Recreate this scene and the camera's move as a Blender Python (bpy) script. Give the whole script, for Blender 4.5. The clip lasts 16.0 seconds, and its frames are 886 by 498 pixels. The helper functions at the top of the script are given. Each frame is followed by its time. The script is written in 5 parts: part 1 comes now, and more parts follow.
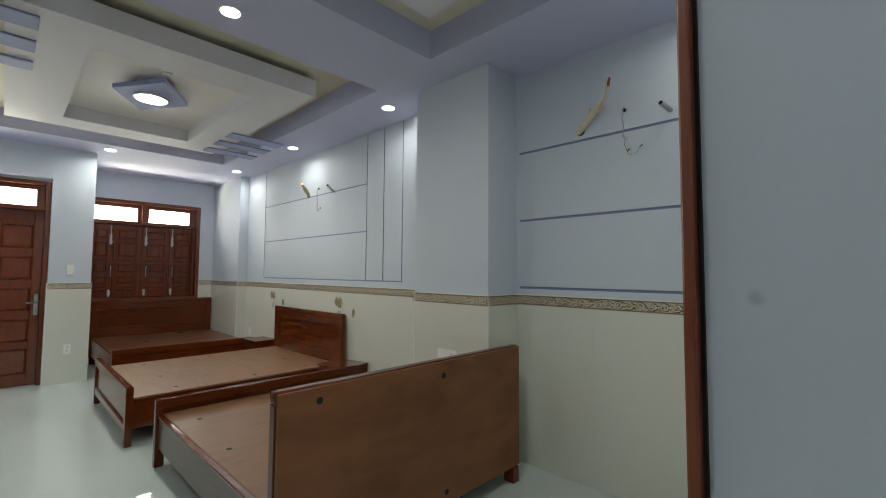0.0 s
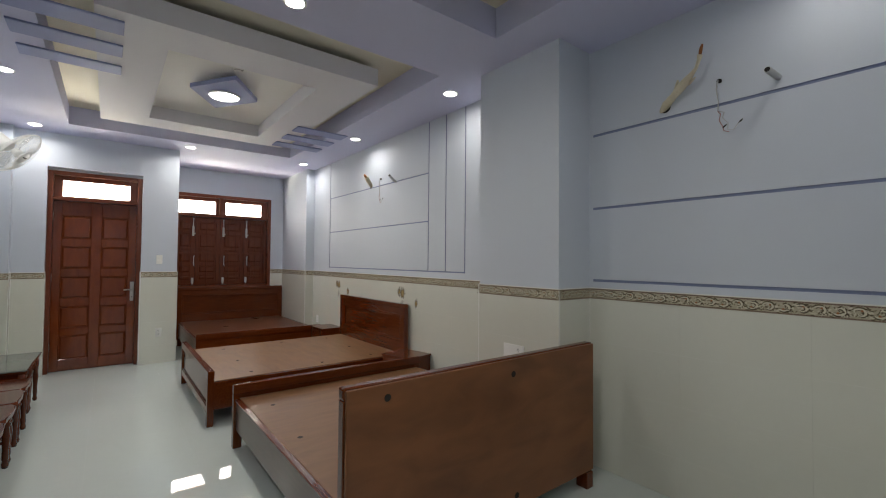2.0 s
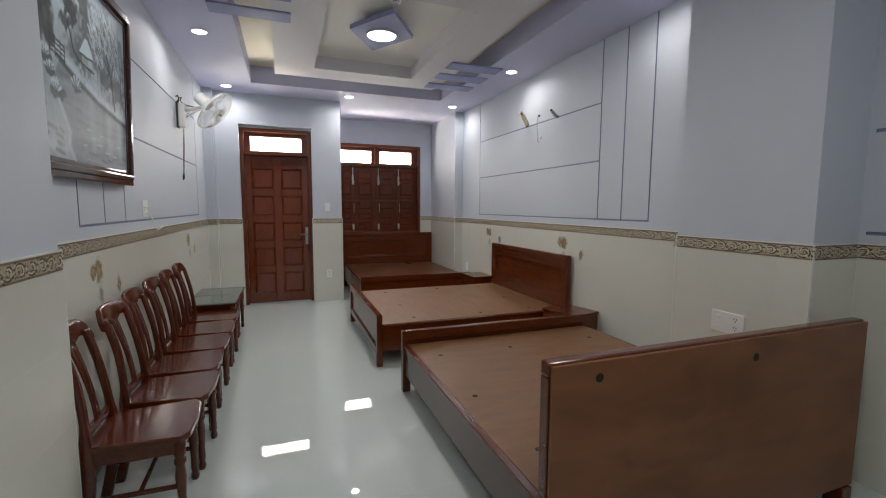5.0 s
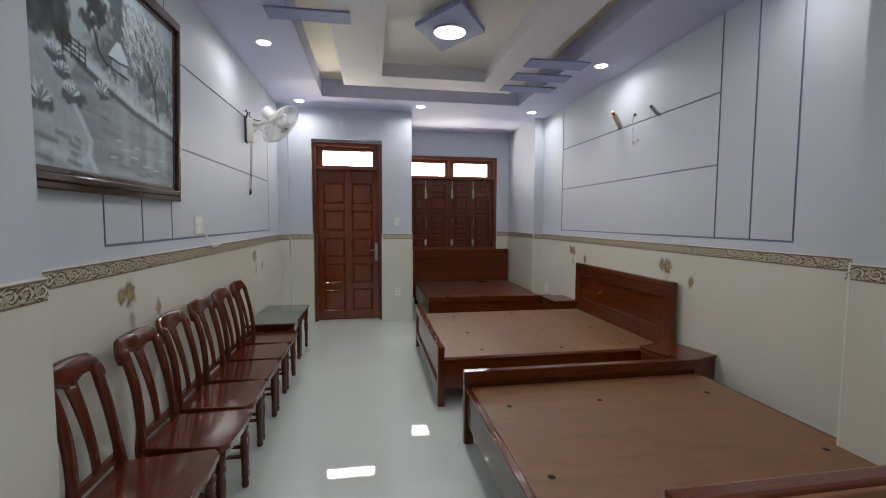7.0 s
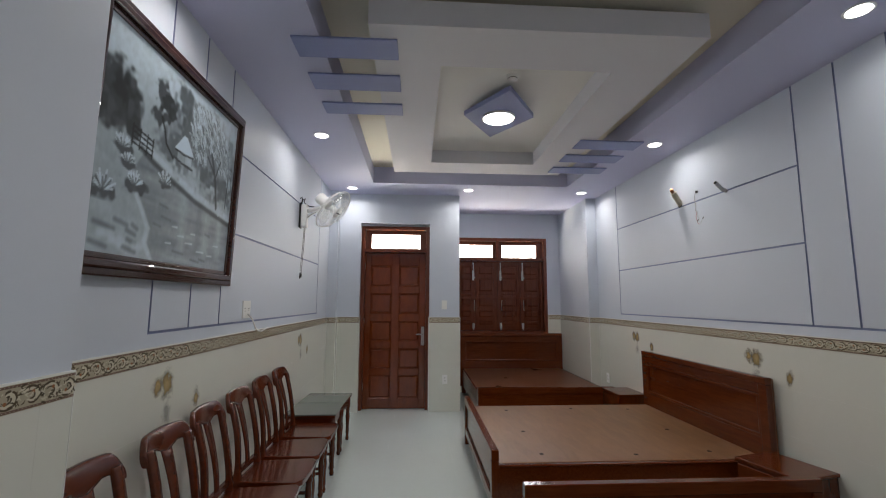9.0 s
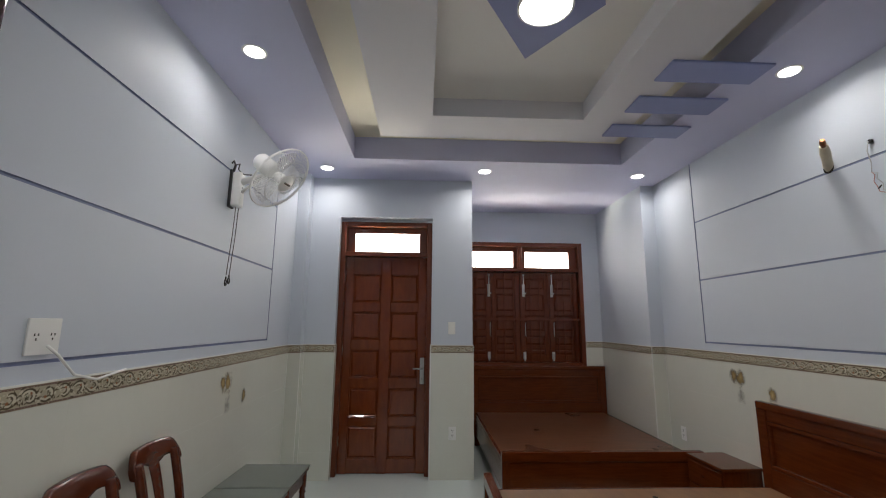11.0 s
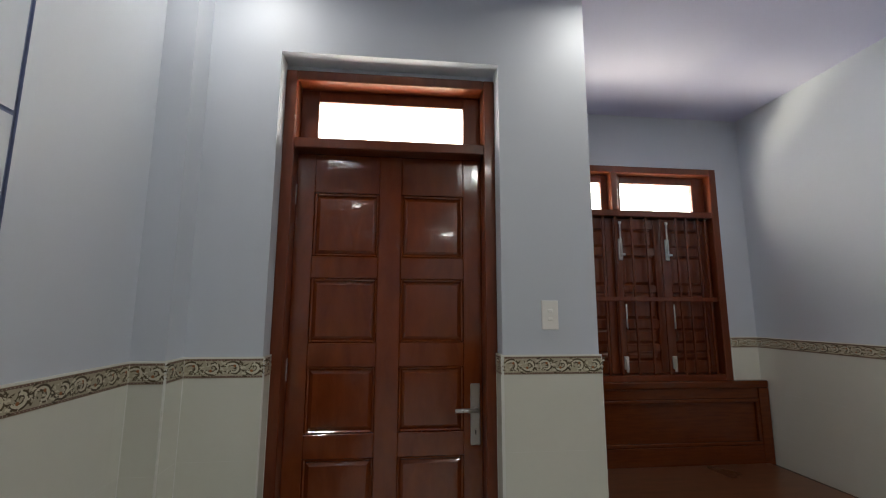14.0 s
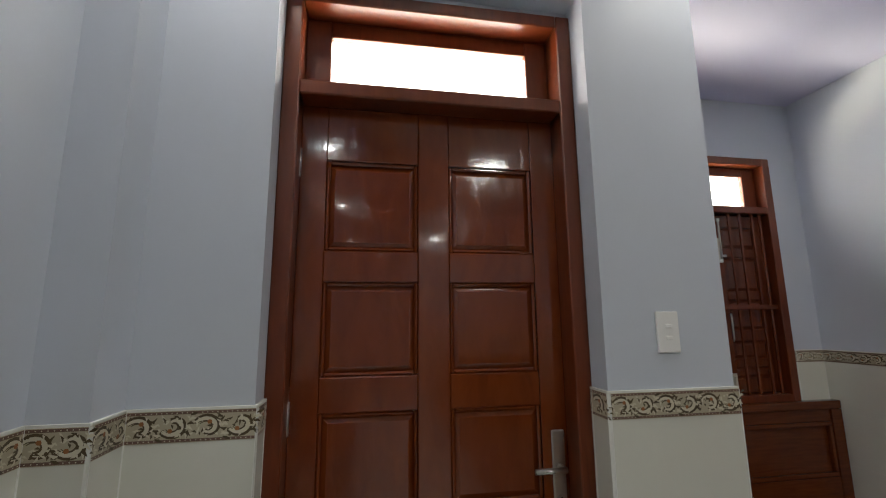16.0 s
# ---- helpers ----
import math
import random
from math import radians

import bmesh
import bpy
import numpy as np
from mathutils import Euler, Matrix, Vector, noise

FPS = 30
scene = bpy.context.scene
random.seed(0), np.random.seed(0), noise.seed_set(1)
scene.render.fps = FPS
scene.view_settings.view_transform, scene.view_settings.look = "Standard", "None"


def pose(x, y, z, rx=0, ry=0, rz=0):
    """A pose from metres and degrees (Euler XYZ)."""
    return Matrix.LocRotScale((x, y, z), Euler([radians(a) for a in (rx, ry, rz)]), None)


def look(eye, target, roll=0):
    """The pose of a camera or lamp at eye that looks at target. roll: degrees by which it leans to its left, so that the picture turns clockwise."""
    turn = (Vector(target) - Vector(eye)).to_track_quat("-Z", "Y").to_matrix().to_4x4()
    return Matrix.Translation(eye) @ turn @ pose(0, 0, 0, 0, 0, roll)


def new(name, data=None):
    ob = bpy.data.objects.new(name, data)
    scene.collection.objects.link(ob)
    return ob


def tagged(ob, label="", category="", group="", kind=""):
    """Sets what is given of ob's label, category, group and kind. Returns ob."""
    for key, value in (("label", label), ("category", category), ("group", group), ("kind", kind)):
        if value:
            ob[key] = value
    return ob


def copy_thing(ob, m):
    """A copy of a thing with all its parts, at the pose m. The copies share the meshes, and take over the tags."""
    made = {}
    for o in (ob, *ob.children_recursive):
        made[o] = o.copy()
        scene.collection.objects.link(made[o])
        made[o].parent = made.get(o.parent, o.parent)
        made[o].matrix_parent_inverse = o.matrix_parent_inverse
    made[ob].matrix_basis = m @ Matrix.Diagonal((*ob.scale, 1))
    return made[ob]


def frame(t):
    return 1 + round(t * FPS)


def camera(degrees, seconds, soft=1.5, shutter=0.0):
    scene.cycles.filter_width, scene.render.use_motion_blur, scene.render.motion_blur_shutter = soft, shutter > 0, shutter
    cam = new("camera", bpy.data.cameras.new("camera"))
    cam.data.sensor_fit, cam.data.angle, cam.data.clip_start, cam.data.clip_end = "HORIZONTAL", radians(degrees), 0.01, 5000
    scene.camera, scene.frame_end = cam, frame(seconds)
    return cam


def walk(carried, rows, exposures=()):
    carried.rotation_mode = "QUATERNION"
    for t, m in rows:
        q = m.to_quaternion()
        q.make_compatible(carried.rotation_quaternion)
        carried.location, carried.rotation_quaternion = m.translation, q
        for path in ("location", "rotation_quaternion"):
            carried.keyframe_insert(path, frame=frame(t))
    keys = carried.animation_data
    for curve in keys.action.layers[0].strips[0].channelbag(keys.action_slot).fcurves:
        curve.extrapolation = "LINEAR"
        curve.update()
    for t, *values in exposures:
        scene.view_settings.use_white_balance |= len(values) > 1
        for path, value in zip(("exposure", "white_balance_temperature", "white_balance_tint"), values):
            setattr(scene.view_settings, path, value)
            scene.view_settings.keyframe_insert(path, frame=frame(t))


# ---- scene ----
cam = camera(92.0, 16.0, soft=1.1)
PATH = [
    (0, (0.063, 0.205, 1.368), (1.493, 1.599, 1.479), 0.4),
    (0.5, (0.045, 0.242, 1.372), (1.454, 1.658, 1.468), 0.4),
    (1, (0.063, 0.262, 1.375), (1.413, 1.735, 1.456), 0.4),
    (1.5, (0.101, 0.315, 1.387), (1.386, 1.846, 1.455), 0.4),
    (2, (0.105, 0.326, 1.39), (1.335, 1.902, 1.445), 0.5),
    (2.5, (0.076, 0.324, 1.372), (1.254, 1.939, 1.408), 0.5),
    (3, (0.064, 0.357, 1.373), (1.17, 2.023, 1.353), 0.6),
    (3.5, (0.026, 0.403, 1.371), (1.053, 2.117, 1.276), 0.6),
    (4, (-0.034, 0.503, 1.375), (0.897, 2.267, 1.225), 0.6),
    (4.5, (-0.033, 0.599, 1.362), (0.821, 2.399, 1.19), 0.5),
    (5, (0.063, 0.766, 1.383), (0.751, 2.634, 1.187), 0.3),
    (7.5, (0.298, 1.248, 1.41), (0.569, 3.228, 1.333), 0.1),
    (8, (0.304, 1.212, 1.427), (0.506, 3.194, 1.598), -0.3),
    (8.5, (0.275, 1.238, 1.425), (0.423, 3.22, 1.651), -0.0),
    (11, (0.364, 2.928, 1.411), (0.448, 4.896, 1.757), 0.5),
    (11.5, (0.403, 3.288, 1.421), (0.505, 5.26, 1.742), 0.5),
    (12, (0.403, 3.698, 1.413), (0.523, 5.674, 1.699), 0.4),
    (12.5, (0.332, 4.143, 1.387), (0.475, 6.119, 1.666), 0.5),
    (13, (0.309, 4.599, 1.383), (0.469, 6.573, 1.659), 0.4),
    (13.5, (0.152, 5.064, 1.376), (0.334, 7.035, 1.659), 0.3),
    (14, (0.014, 5.434, 1.384), (0.22, 7.402, 1.675), 0.2),
    (14.5, (-0.078, 5.77, 1.391), (0.168, 7.73, 1.699), -0.0),
    (15, (-0.159, 5.925, 1.416), (0.12, 7.88, 1.732), -0.2),
    (15.5, (-0.224, 6.005, 1.409), (0.09, 7.952, 1.739), -0.4),
    (16, (-0.223, 6.014, 1.41), (0.112, 7.958, 1.742), -0.5),
]
walk(cam, [(t, look(eye, target, roll)) for t, eye, target, roll in PATH],
     exposures=((0, 0.20, 6600, 0), (1.2, 0.17, 6650, 4), (2.5, 0.12, 6750, 9), (5, 0.05, 6600, 10), (8, -0.06, 6500, 10), (11, -0.30, 6600, 9), (13, -0.42, 6800, 7), (16, -0.28, 6800, 7)))

# ---- world and light ----
world = bpy.data.worlds.new("sky")
scene.world = world
world.use_nodes = True
wn = world.node_tree
sky = wn.nodes.new("ShaderNodeTexSky")
sky.sky_type = "NISHITA"
sky.sun_disc = False
sky.sun_elevation, sky.sun_rotation = radians(50), radians(200)
wn.nodes["Background"].inputs["Strength"].default_value = 0.12
wn.links.new(sky.outputs[0], wn.nodes["Background"].inputs[0])

# the last two are unseen downlights, added to brighten the near end and entry
DOWNLIGHTS = [(-0.58, 6.86), (0.93, 6.86), (2.455, 6.89), (2.455, 5.10), (2.455, 3.25), (-0.585, 5.09), (-0.585, 3.25), (0.915, 2.77), (2.455, 0.72), (-0.585, 0.72), (0.0, -0.7)]
LAMP = (0.922, 4.72)
CEIL = 2.87


def disk_lamp(name, x, y, z, size, watts, colour=(1, 0.97, 0.93), spread=180):
    data = bpy.data.lights.new(name, "AREA")
    data.shape, data.size, data.energy, data.color, data.spread = "DISK", size, watts, colour, radians(spread)
    ob = new(name, data)
    ob.location = (x, y, z)
    return ob


# watts of each downlight, in the order of the list
WATTS = (3.6, 4.2, 3.8, 3.3, 2.1, 3.0, 3.3, 3.4, 0.9, 2.8, 2.8)
for (dx, dy), watts in zip(DOWNLIGHTS, WATTS):
    disk_lamp("downlight_glow", dx, dy, CEIL - 0.012, 0.09, watts, spread=160)
disk_lamp("lamp_and_fill_glow", LAMP[0], LAMP[1], 2.885, 0.22, 11.5)
# fill light with no fixture, added to brighten the near end
disk_lamp("lamp_and_fill_glow", 0.93, 1.25, 2.84, 0.22, 8.5)


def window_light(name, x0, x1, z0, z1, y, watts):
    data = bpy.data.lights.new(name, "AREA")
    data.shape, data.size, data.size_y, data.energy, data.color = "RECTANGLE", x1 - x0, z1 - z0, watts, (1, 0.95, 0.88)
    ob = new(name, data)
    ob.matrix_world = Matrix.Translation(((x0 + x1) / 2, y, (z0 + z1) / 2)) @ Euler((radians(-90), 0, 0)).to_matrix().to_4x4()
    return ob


# daylight in the transom openings
window_light("door_daylight", -0.55, 0.51, 0.8, 2.85, 7.46, 130)
window_light("window_daylight", 0.7, 2.6, 0.8, 2.6, 8.66, 185)
# area lamp added outside, standing in for light bounced up from the ground
bounce = window_light("bounce_stand_in", 0, 0.9, 0, 0.6, 10.2, 150)
bounce.data.color = (1, 0.91, 0.68)
bounce.matrix_world = look((0.6, 10.2, 0.7), (1.7, 8.4, 2.3))


# ---- materials ----
def mat(name, colour, rough=0.5, metal=0.0, spec=0.5, var=0.06, scale=6.0, fine=60.0, bump=0.05, coat=0.0, rand=0.0):
    """A painted or plain surface: colour varied at two scales, fine relief, uneven gloss."""
    m = bpy.data.materials.new(name)
    m.use_nodes = True
    nt = m.node_tree
    b = nt.nodes["Principled BSDF"]
    b.inputs["Metallic"].default_value = metal
    b.inputs["Specular IOR Level"].default_value = spec
    b.inputs["Coat Weight"].default_value = coat
    b.inputs["Coat Roughness"].default_value = 0.06
    geo = nt.nodes.new("ShaderNodeNewGeometry")
    n1 = nt.nodes.new("ShaderNodeTexNoise")
    n1.inputs["Scale"].default_value, n1.inputs["Detail"].default_value = scale / 4, 4
    n2 = nt.nodes.new("ShaderNodeTexNoise")
    n2.inputs["Scale"].default_value, n2.inputs["Detail"].default_value = fine, 3
    for n in (n1, n2):
        nt.links.new(geo.outputs["Position"], n.inputs["Vector"])
    add = nt.nodes.new("ShaderNodeMath")
    add.operation = "MULTIPLY_ADD"
    add.inputs[1].default_value = 0.35
    nt.links.new(n2.outputs[0], add.inputs[0])
    nt.links.new(n1.outputs[0], add.inputs[2])
    last = add.outputs[0]
    if rand:
        info = nt.nodes.new("ShaderNodeObjectInfo")
        more = nt.nodes.new("ShaderNodeMath")
        more.operation = "MULTIPLY_ADD"
        more.inputs[1].default_value = rand
        nt.links.new(info.outputs["Random"], more.inputs[0])
        nt.links.new(last, more.inputs[2])
        last = more.outputs[0]
    ramp = nt.nodes.new("ShaderNodeValToRGB")
    c = Vector(colour)
    ramp.color_ramp.elements[0].position, ramp.color_ramp.elements[1].position = 0.35, 1.0
    ramp.color_ramp.elements[0].color = (*(c * (1 - var)), 1)
    ramp.color_ramp.elements[1].color = (*[min(1, v) for v in c * (1 + var)], 1)
    nt.links.new(last, ramp.inputs[0])
    nt.links.new(ramp.outputs[0], b.inputs["Base Color"])
    rr = nt.nodes.new("ShaderNodeMapRange")
    rr.inputs["To Min"].default_value, rr.inputs["To Max"].default_value = max(0.0, rough - 0.05), min(1, rough + 0.06)
    nt.links.new(n1.outputs[0], rr.inputs["Value"])
    nt.links.new(rr.outputs[0], b.inputs["Roughness"])
    if bump:
        bp = nt.nodes.new("ShaderNodeBump")
        bp.inputs["Strength"].default_value, bp.inputs["Distance"].default_value = bump, 0.004
        nt.links.new(add.outputs[0], bp.inputs["Height"])
        nt.links.new(bp.outputs[0], b.inputs["Normal"])
    return m


def wood(name, dark, light, rough, coat, along=(1, 1, 1), bump=0.04, streak=1.0):
    """Wood with streaky grain: the small value in along is the grain's direction."""
    m = bpy.data.materials.new(name)
    m.use_nodes = True
    nt = m.node_tree
    b = nt.nodes["Principled BSDF"]
    b.inputs["Coat Weight"].default_value, b.inputs["Coat Roughness"].default_value = coat, 0.05
    tc = nt.nodes.new("ShaderNodeTexCoord")
    mp = nt.nodes.new("ShaderNodeMapping")
    mp.inputs["Scale"].default_value = along
    nt.links.new(tc.outputs["Object"], mp.inputs["Vector"])
    info = nt.nodes.new("ShaderNodeObjectInfo")
    off = nt.nodes.new("ShaderNodeVectorMath")
    off.operation = "ADD"
    sc = nt.nodes.new("ShaderNodeMath")
    sc.operation = "MULTIPLY"
    sc.inputs[1].default_value = 37.0
    nt.links.new(info.outputs["Random"], sc.inputs[0])
    nt.links.new(mp.outputs[0], off.inputs[0])
    nt.links.new(sc.outputs[0], off.inputs[1])
    n1 = nt.nodes.new("ShaderNodeTexNoise")
    n1.inputs["Scale"].default_value, n1.inputs["Detail"].default_value, n1.inputs["Distortion"].default_value = 5 * streak, 6, 0.6
    n2 = nt.nodes.new("ShaderNodeTexNoise")
    n2.inputs["Scale"].default_value, n2.inputs["Detail"].default_value = 1.3, 3
    nt.links.new(off.outputs[0], n1.inputs["Vector"])
    nt.links.new(tc.outputs["Object"], n2.inputs["Vector"])
    mix = nt.nodes.new("ShaderNodeMath")
    mix.operation = "MULTIPLY_ADD"
    mix.inputs[1].default_value = 0.6
    nt.links.new(n2.outputs[0], mix.inputs[0])
    nt.links.new(n1.outputs[0], mix.inputs[2])
    ramp = nt.nodes.new("ShaderNodeValToRGB")
    ramp.color_ramp.elements[0].position, ramp.color_ramp.elements[1].position = 0.5, 1.05
    ramp.color_ramp.elements[0].color, ramp.color_ramp.elements[1].color = (*dark, 1), (*light, 1)
    nt.links.new(mix.outputs[0], ramp.inputs[0])
    nt.links.new(ramp.outputs[0], b.inputs["Base Color"])
    rr = nt.nodes.new("ShaderNodeMapRange")
    rr.inputs["To Min"].default_value, rr.inputs["To Max"].default_value = max(0.02, rough - 0.06), rough + 0.08
    nt.links.new(n2.outputs[0], rr.inputs["Value"])
    nt.links.new(rr.outputs[0], b.inputs["Roughness"])
    bp = nt.nodes.new("ShaderNodeBump")
    bp.inputs["Strength"].default_value, bp.inputs["Distance"].default_value = bump, 0.003
    nt.links.new(mix.outputs[0], bp.inputs["Height"])
    nt.links.new(bp.outputs[0], b.inputs["Normal"])
    return m


def glow(name, colour, strength):
    m = bpy.data.materials.new(name)
    m.use_nodes = True
    b = m.node_tree.nodes["Principled BSDF"]
    b.inputs["Emission Color"].default_value, b.inputs["Emission Strength"].default_value = (*colour, 1), strength
    return m


def glass(name, colour=(1, 1, 1), rough=0.0):
    m = bpy.data.materials.new(name)
    m.use_nodes = True
    b = m.node_tree.nodes["Principled BSDF"]
    b.inputs["Base Color"].default_value = (*colour, 1)
    b.inputs["Transmission Weight"].default_value, b.inputs["Roughness"].default_value = 1.0, rough
    b.inputs["IOR"].default_value = 1.45 if rough == 0 else 1.12
    return m


M_WALL = mat("wall_paint", (0.585, 0.630, 0.705), 0.55, var=0.025, scale=3, fine=140, bump=0.05)
M_GROOVE = mat("groove_paint", (0.22, 0.26, 0.42), 0.5, var=0.05)
M_SOFFIT = mat("soffit_paint", (0.56, 0.57, 0.755), 0.6, var=0.02, scale=2, fine=120, bump=0.03)
M_SLAB = mat("slab_paint", (0.74, 0.73, 0.76), 0.6, var=0.02, scale=2, fine=120, bump=0.03)
M_CREAM = mat("cream_paint", (0.78, 0.74, 0.62), 0.6, var=0.03, scale=2, fine=100, bump=0.03)
M_INNER = mat("warm_white_paint", (0.88, 0.87, 0.83), 0.6, var=0.02, scale=2, fine=100, bump=0.03)
M_BAR = mat("blue_bar_paint", (0.275, 0.31, 0.54), 0.55, var=0.03)
M_TILE = mat("wall_tile_glaze", (0.70, 0.705, 0.635), 0.14, var=0.03, scale=2, fine=30, bump=0.015, rand=0.12)
M_GROUT = mat("grout", (0.77, 0.775, 0.735), 0.8, var=0.05)
M_FLOOR = mat("polished_floor_tile", (0.60, 0.66, 0.64), 0.012, spec=0.75, var=0.04, scale=3, fine=25, bump=0.004, rand=0.10)
M_FLOOR.node_tree.nodes["Map Range"].inputs["To Max"].default_value = 0.02
M_FGROUT = mat("floor_grout", (0.57, 0.62, 0.60), 0.7, var=0.05)
M_BAND = mat("border_cream", (0.50, 0.45, 0.33), 0.3, var=0.12, scale=20, fine=200)
M_SCROLL = mat("border_scroll", (0.085, 0.060, 0.026), 0.35, var=0.5, scale=40, fine=200)
M_PALE = mat("border_pale", (0.69, 0.65, 0.52), 0.3, var=0.08, scale=30, fine=200)
M_RUST = mat("border_rust", (0.34, 0.13, 0.04), 0.35, var=0.2, scale=30)
M_LINE = mat("border_line", (0.17, 0.10, 0.075), 0.35, var=0.2, scale=60)
M_WOOD = wood("varnished_redwood", (0.080, 0.0135, 0.0024), (0.124, 0.0255, 0.0048), 0.18, 0.2, (14, 14, 1.2), bump=0.012)
M_WOODX = wood("varnished_redwood_x", (0.084, 0.0145, 0.0025), (0.130, 0.0270, 0.0050), 0.18, 0.2, (1.2, 14, 14), bump=0.012)
M_WOODY = wood("varnished_redwood_y", (0.084, 0.0145, 0.0025), (0.130, 0.0270, 0.0050), 0.18, 0.2, (14, 1.2, 14), bump=0.012)
M_DOOR = wood("door_varnish", (0.120, 0.0205, 0.0038), (0.185, 0.037, 0.0075), 0.10, 0.7, (5, 5, 1.6), bump=0.6, streak=0.8)
M_DOOR.node_tree.nodes["Principled BSDF"].inputs["Coat Roughness"].default_value = 0.05
M_CASE = wood("frame_varnish", (0.110, 0.0185, 0.0040), (0.165, 0.033, 0.0080), 0.30, 0.15, (9, 9, 1.4), bump=0.05)
M_SHUT = wood("shutter_varnish", (0.092, 0.0150, 0.0034), (0.150, 0.0290, 0.0068), 0.22, 0.2, (12, 12, 0.9))
M_CHAIR = wood("chair_varnish", (0.066, 0.0115, 0.0034), (0.102, 0.0200, 0.0060), 0.16, 0.18, (9, 1.5, 9), bump=0.012)
M_PLYX = wood("plywood_deck_x", (0.150, 0.068, 0.026), (0.216, 0.104, 0.043), 0.42, 0.0, (1.0, 4, 4), streak=0.8)
M_PLYY = wood("plywood_deck_y", (0.180, 0.085, 0.045), (0.232, 0.116, 0.064), 0.42, 0.0, (9, 1.0, 9), streak=0.8)
M_PLYB = wood("plywood_back", (0.130, 0.043, 0.0145), (0.235, 0.089, 0.033), 0.32, 0.0, (0.8, 2.2, 2.2), streak=0.7)
M_PLYR = wood("stained_plywood_deck", (0.080, 0.029, 0.013), (0.148, 0.057, 0.027), 0.28, 0.05, (1.0, 6, 6), streak=0.8)
M_RAIL = wood("raw_rail", (0.07, 0.036, 0.027), (0.105, 0.058, 0.044), 0.3, 0.2, (9, 1.0, 9))
M_JAMB = wood("jamb_varnish", (0.14, 0.028, 0.010), (0.25, 0.06, 0.022), 0.3, 0.3, (14, 14, 1.2))
M_DARK = mat("black_hole", (0.012, 0.01, 0.009), 0.9, var=0.1)
M_STEEL = mat("brushed_steel", (0.55, 0.53, 0.50), 0.28, metal=1.0, var=0.05)
M_ALU = mat("aluminium_latch", (0.62, 0.59, 0.54), 0.38, metal=0.6, var=0.05)
M_WHITE = mat("white_plastic", (0.86, 0.86, 0.84), 0.32, var=0.02, bump=0.0)
M_GREY = mat("grey_plastic", (0.45, 0.46, 0.47), 0.35, var=0.03, bump=0.0)
M_BLACK = mat("black_plastic", (0.02, 0.02, 0.022), 0.4, var=0.1, bump=0.0)
INK = mat("primed_canvas", (0.30, 0.32, 0.33), 0.6, var=0.1, scale=30)
M_FRAME = mat("picture_frame_lacquer", (0.045, 0.016, 0.010), 0.18, var=0.3, coat=0.6, bump=0.01)


def residue(name, colour, dense, grain):
    """Dried adhesive on a patch two units wide: dense in the middle, thinning in uneven blotches to nothing at its edge."""
    m = bpy.data.materials.new(name)
    m.use_nodes = True
    nt = m.node_tree
    b = nt.nodes["Principled BSDF"]
    b.inputs["Roughness"].default_value = 0.6
    tc = nt.nodes.new("ShaderNodeTexCoord")
    info = nt.nodes.new("ShaderNodeObjectInfo")
    geo = nt.nodes.new("ShaderNodeNewGeometry")
    off = nt.nodes.new("ShaderNodeVectorMath")
    off.operation = "ADD"
    nt.links.new(geo.outputs["Position"], off.inputs[0])
    nt.links.new(info.outputs["Random"], off.inputs[1])
    blot = nt.nodes.new("ShaderNodeTexNoise")
    blot.inputs["Scale"].default_value, blot.inputs["Detail"].default_value = grain, 5
    fine = nt.nodes.new("ShaderNodeTexNoise")
    fine.inputs["Scale"].default_value, fine.inputs["Detail"].default_value = grain * 5, 4
    for n in (blot, fine):
        nt.links.new(off.outputs[0], n.inputs["Vector"])
    dist = nt.nodes.new("ShaderNodeVectorMath")
    dist.operation = "LENGTH"
    nt.links.new(tc.outputs["Object"], dist.inputs[0])
    fall = nt.nodes.new("ShaderNodeMapRange")
    fall.inputs["From Min"].default_value, fall.inputs["From Max"].default_value = 0.0, 1.0
    fall.inputs["To Min"].default_value, fall.inputs["To Max"].default_value = 0.42, -0.55
    nt.links.new(dist.outputs["Value"], fall.inputs["Value"])
    add = nt.nodes.new("ShaderNodeMath")
    nt.links.new(blot.outputs[0], add.inputs[0])
    nt.links.new(fall.outputs[0], add.inputs[1])
    mul = nt.nodes.new("ShaderNodeMath")
    mul.operation = "MULTIPLY_ADD"
    mul.inputs[1].default_value = 0.25
    nt.links.new(fine.outputs[0], mul.inputs[0])
    nt.links.new(add.outputs[0], mul.inputs[2])
    alpha = nt.nodes.new("ShaderNodeMapRange")
    alpha.inputs["From Min"].default_value, alpha.inputs["From Max"].default_value = 0.42, 0.95
    alpha.inputs["To Max"].default_value = dense
    nt.links.new(mul.outputs[0], alpha.inputs["Value"])
    nt.links.new(alpha.outputs[0], b.inputs["Alpha"])
    ramp = nt.nodes.new("ShaderNodeValToRGB")
    c = Vector(colour)
    ramp.color_ramp.elements[0].position, ramp.color_ramp.elements[1].position = 0.4, 0.7
    ramp.color_ramp.elements[0].color, ramp.color_ramp.elements[1].color = (*c, 1), (*(c * 0.55), 1)
    nt.links.new(blot.outputs[0], ramp.inputs[0])
    nt.links.new(ramp.outputs[0], b.inputs["Base Color"])
    return m


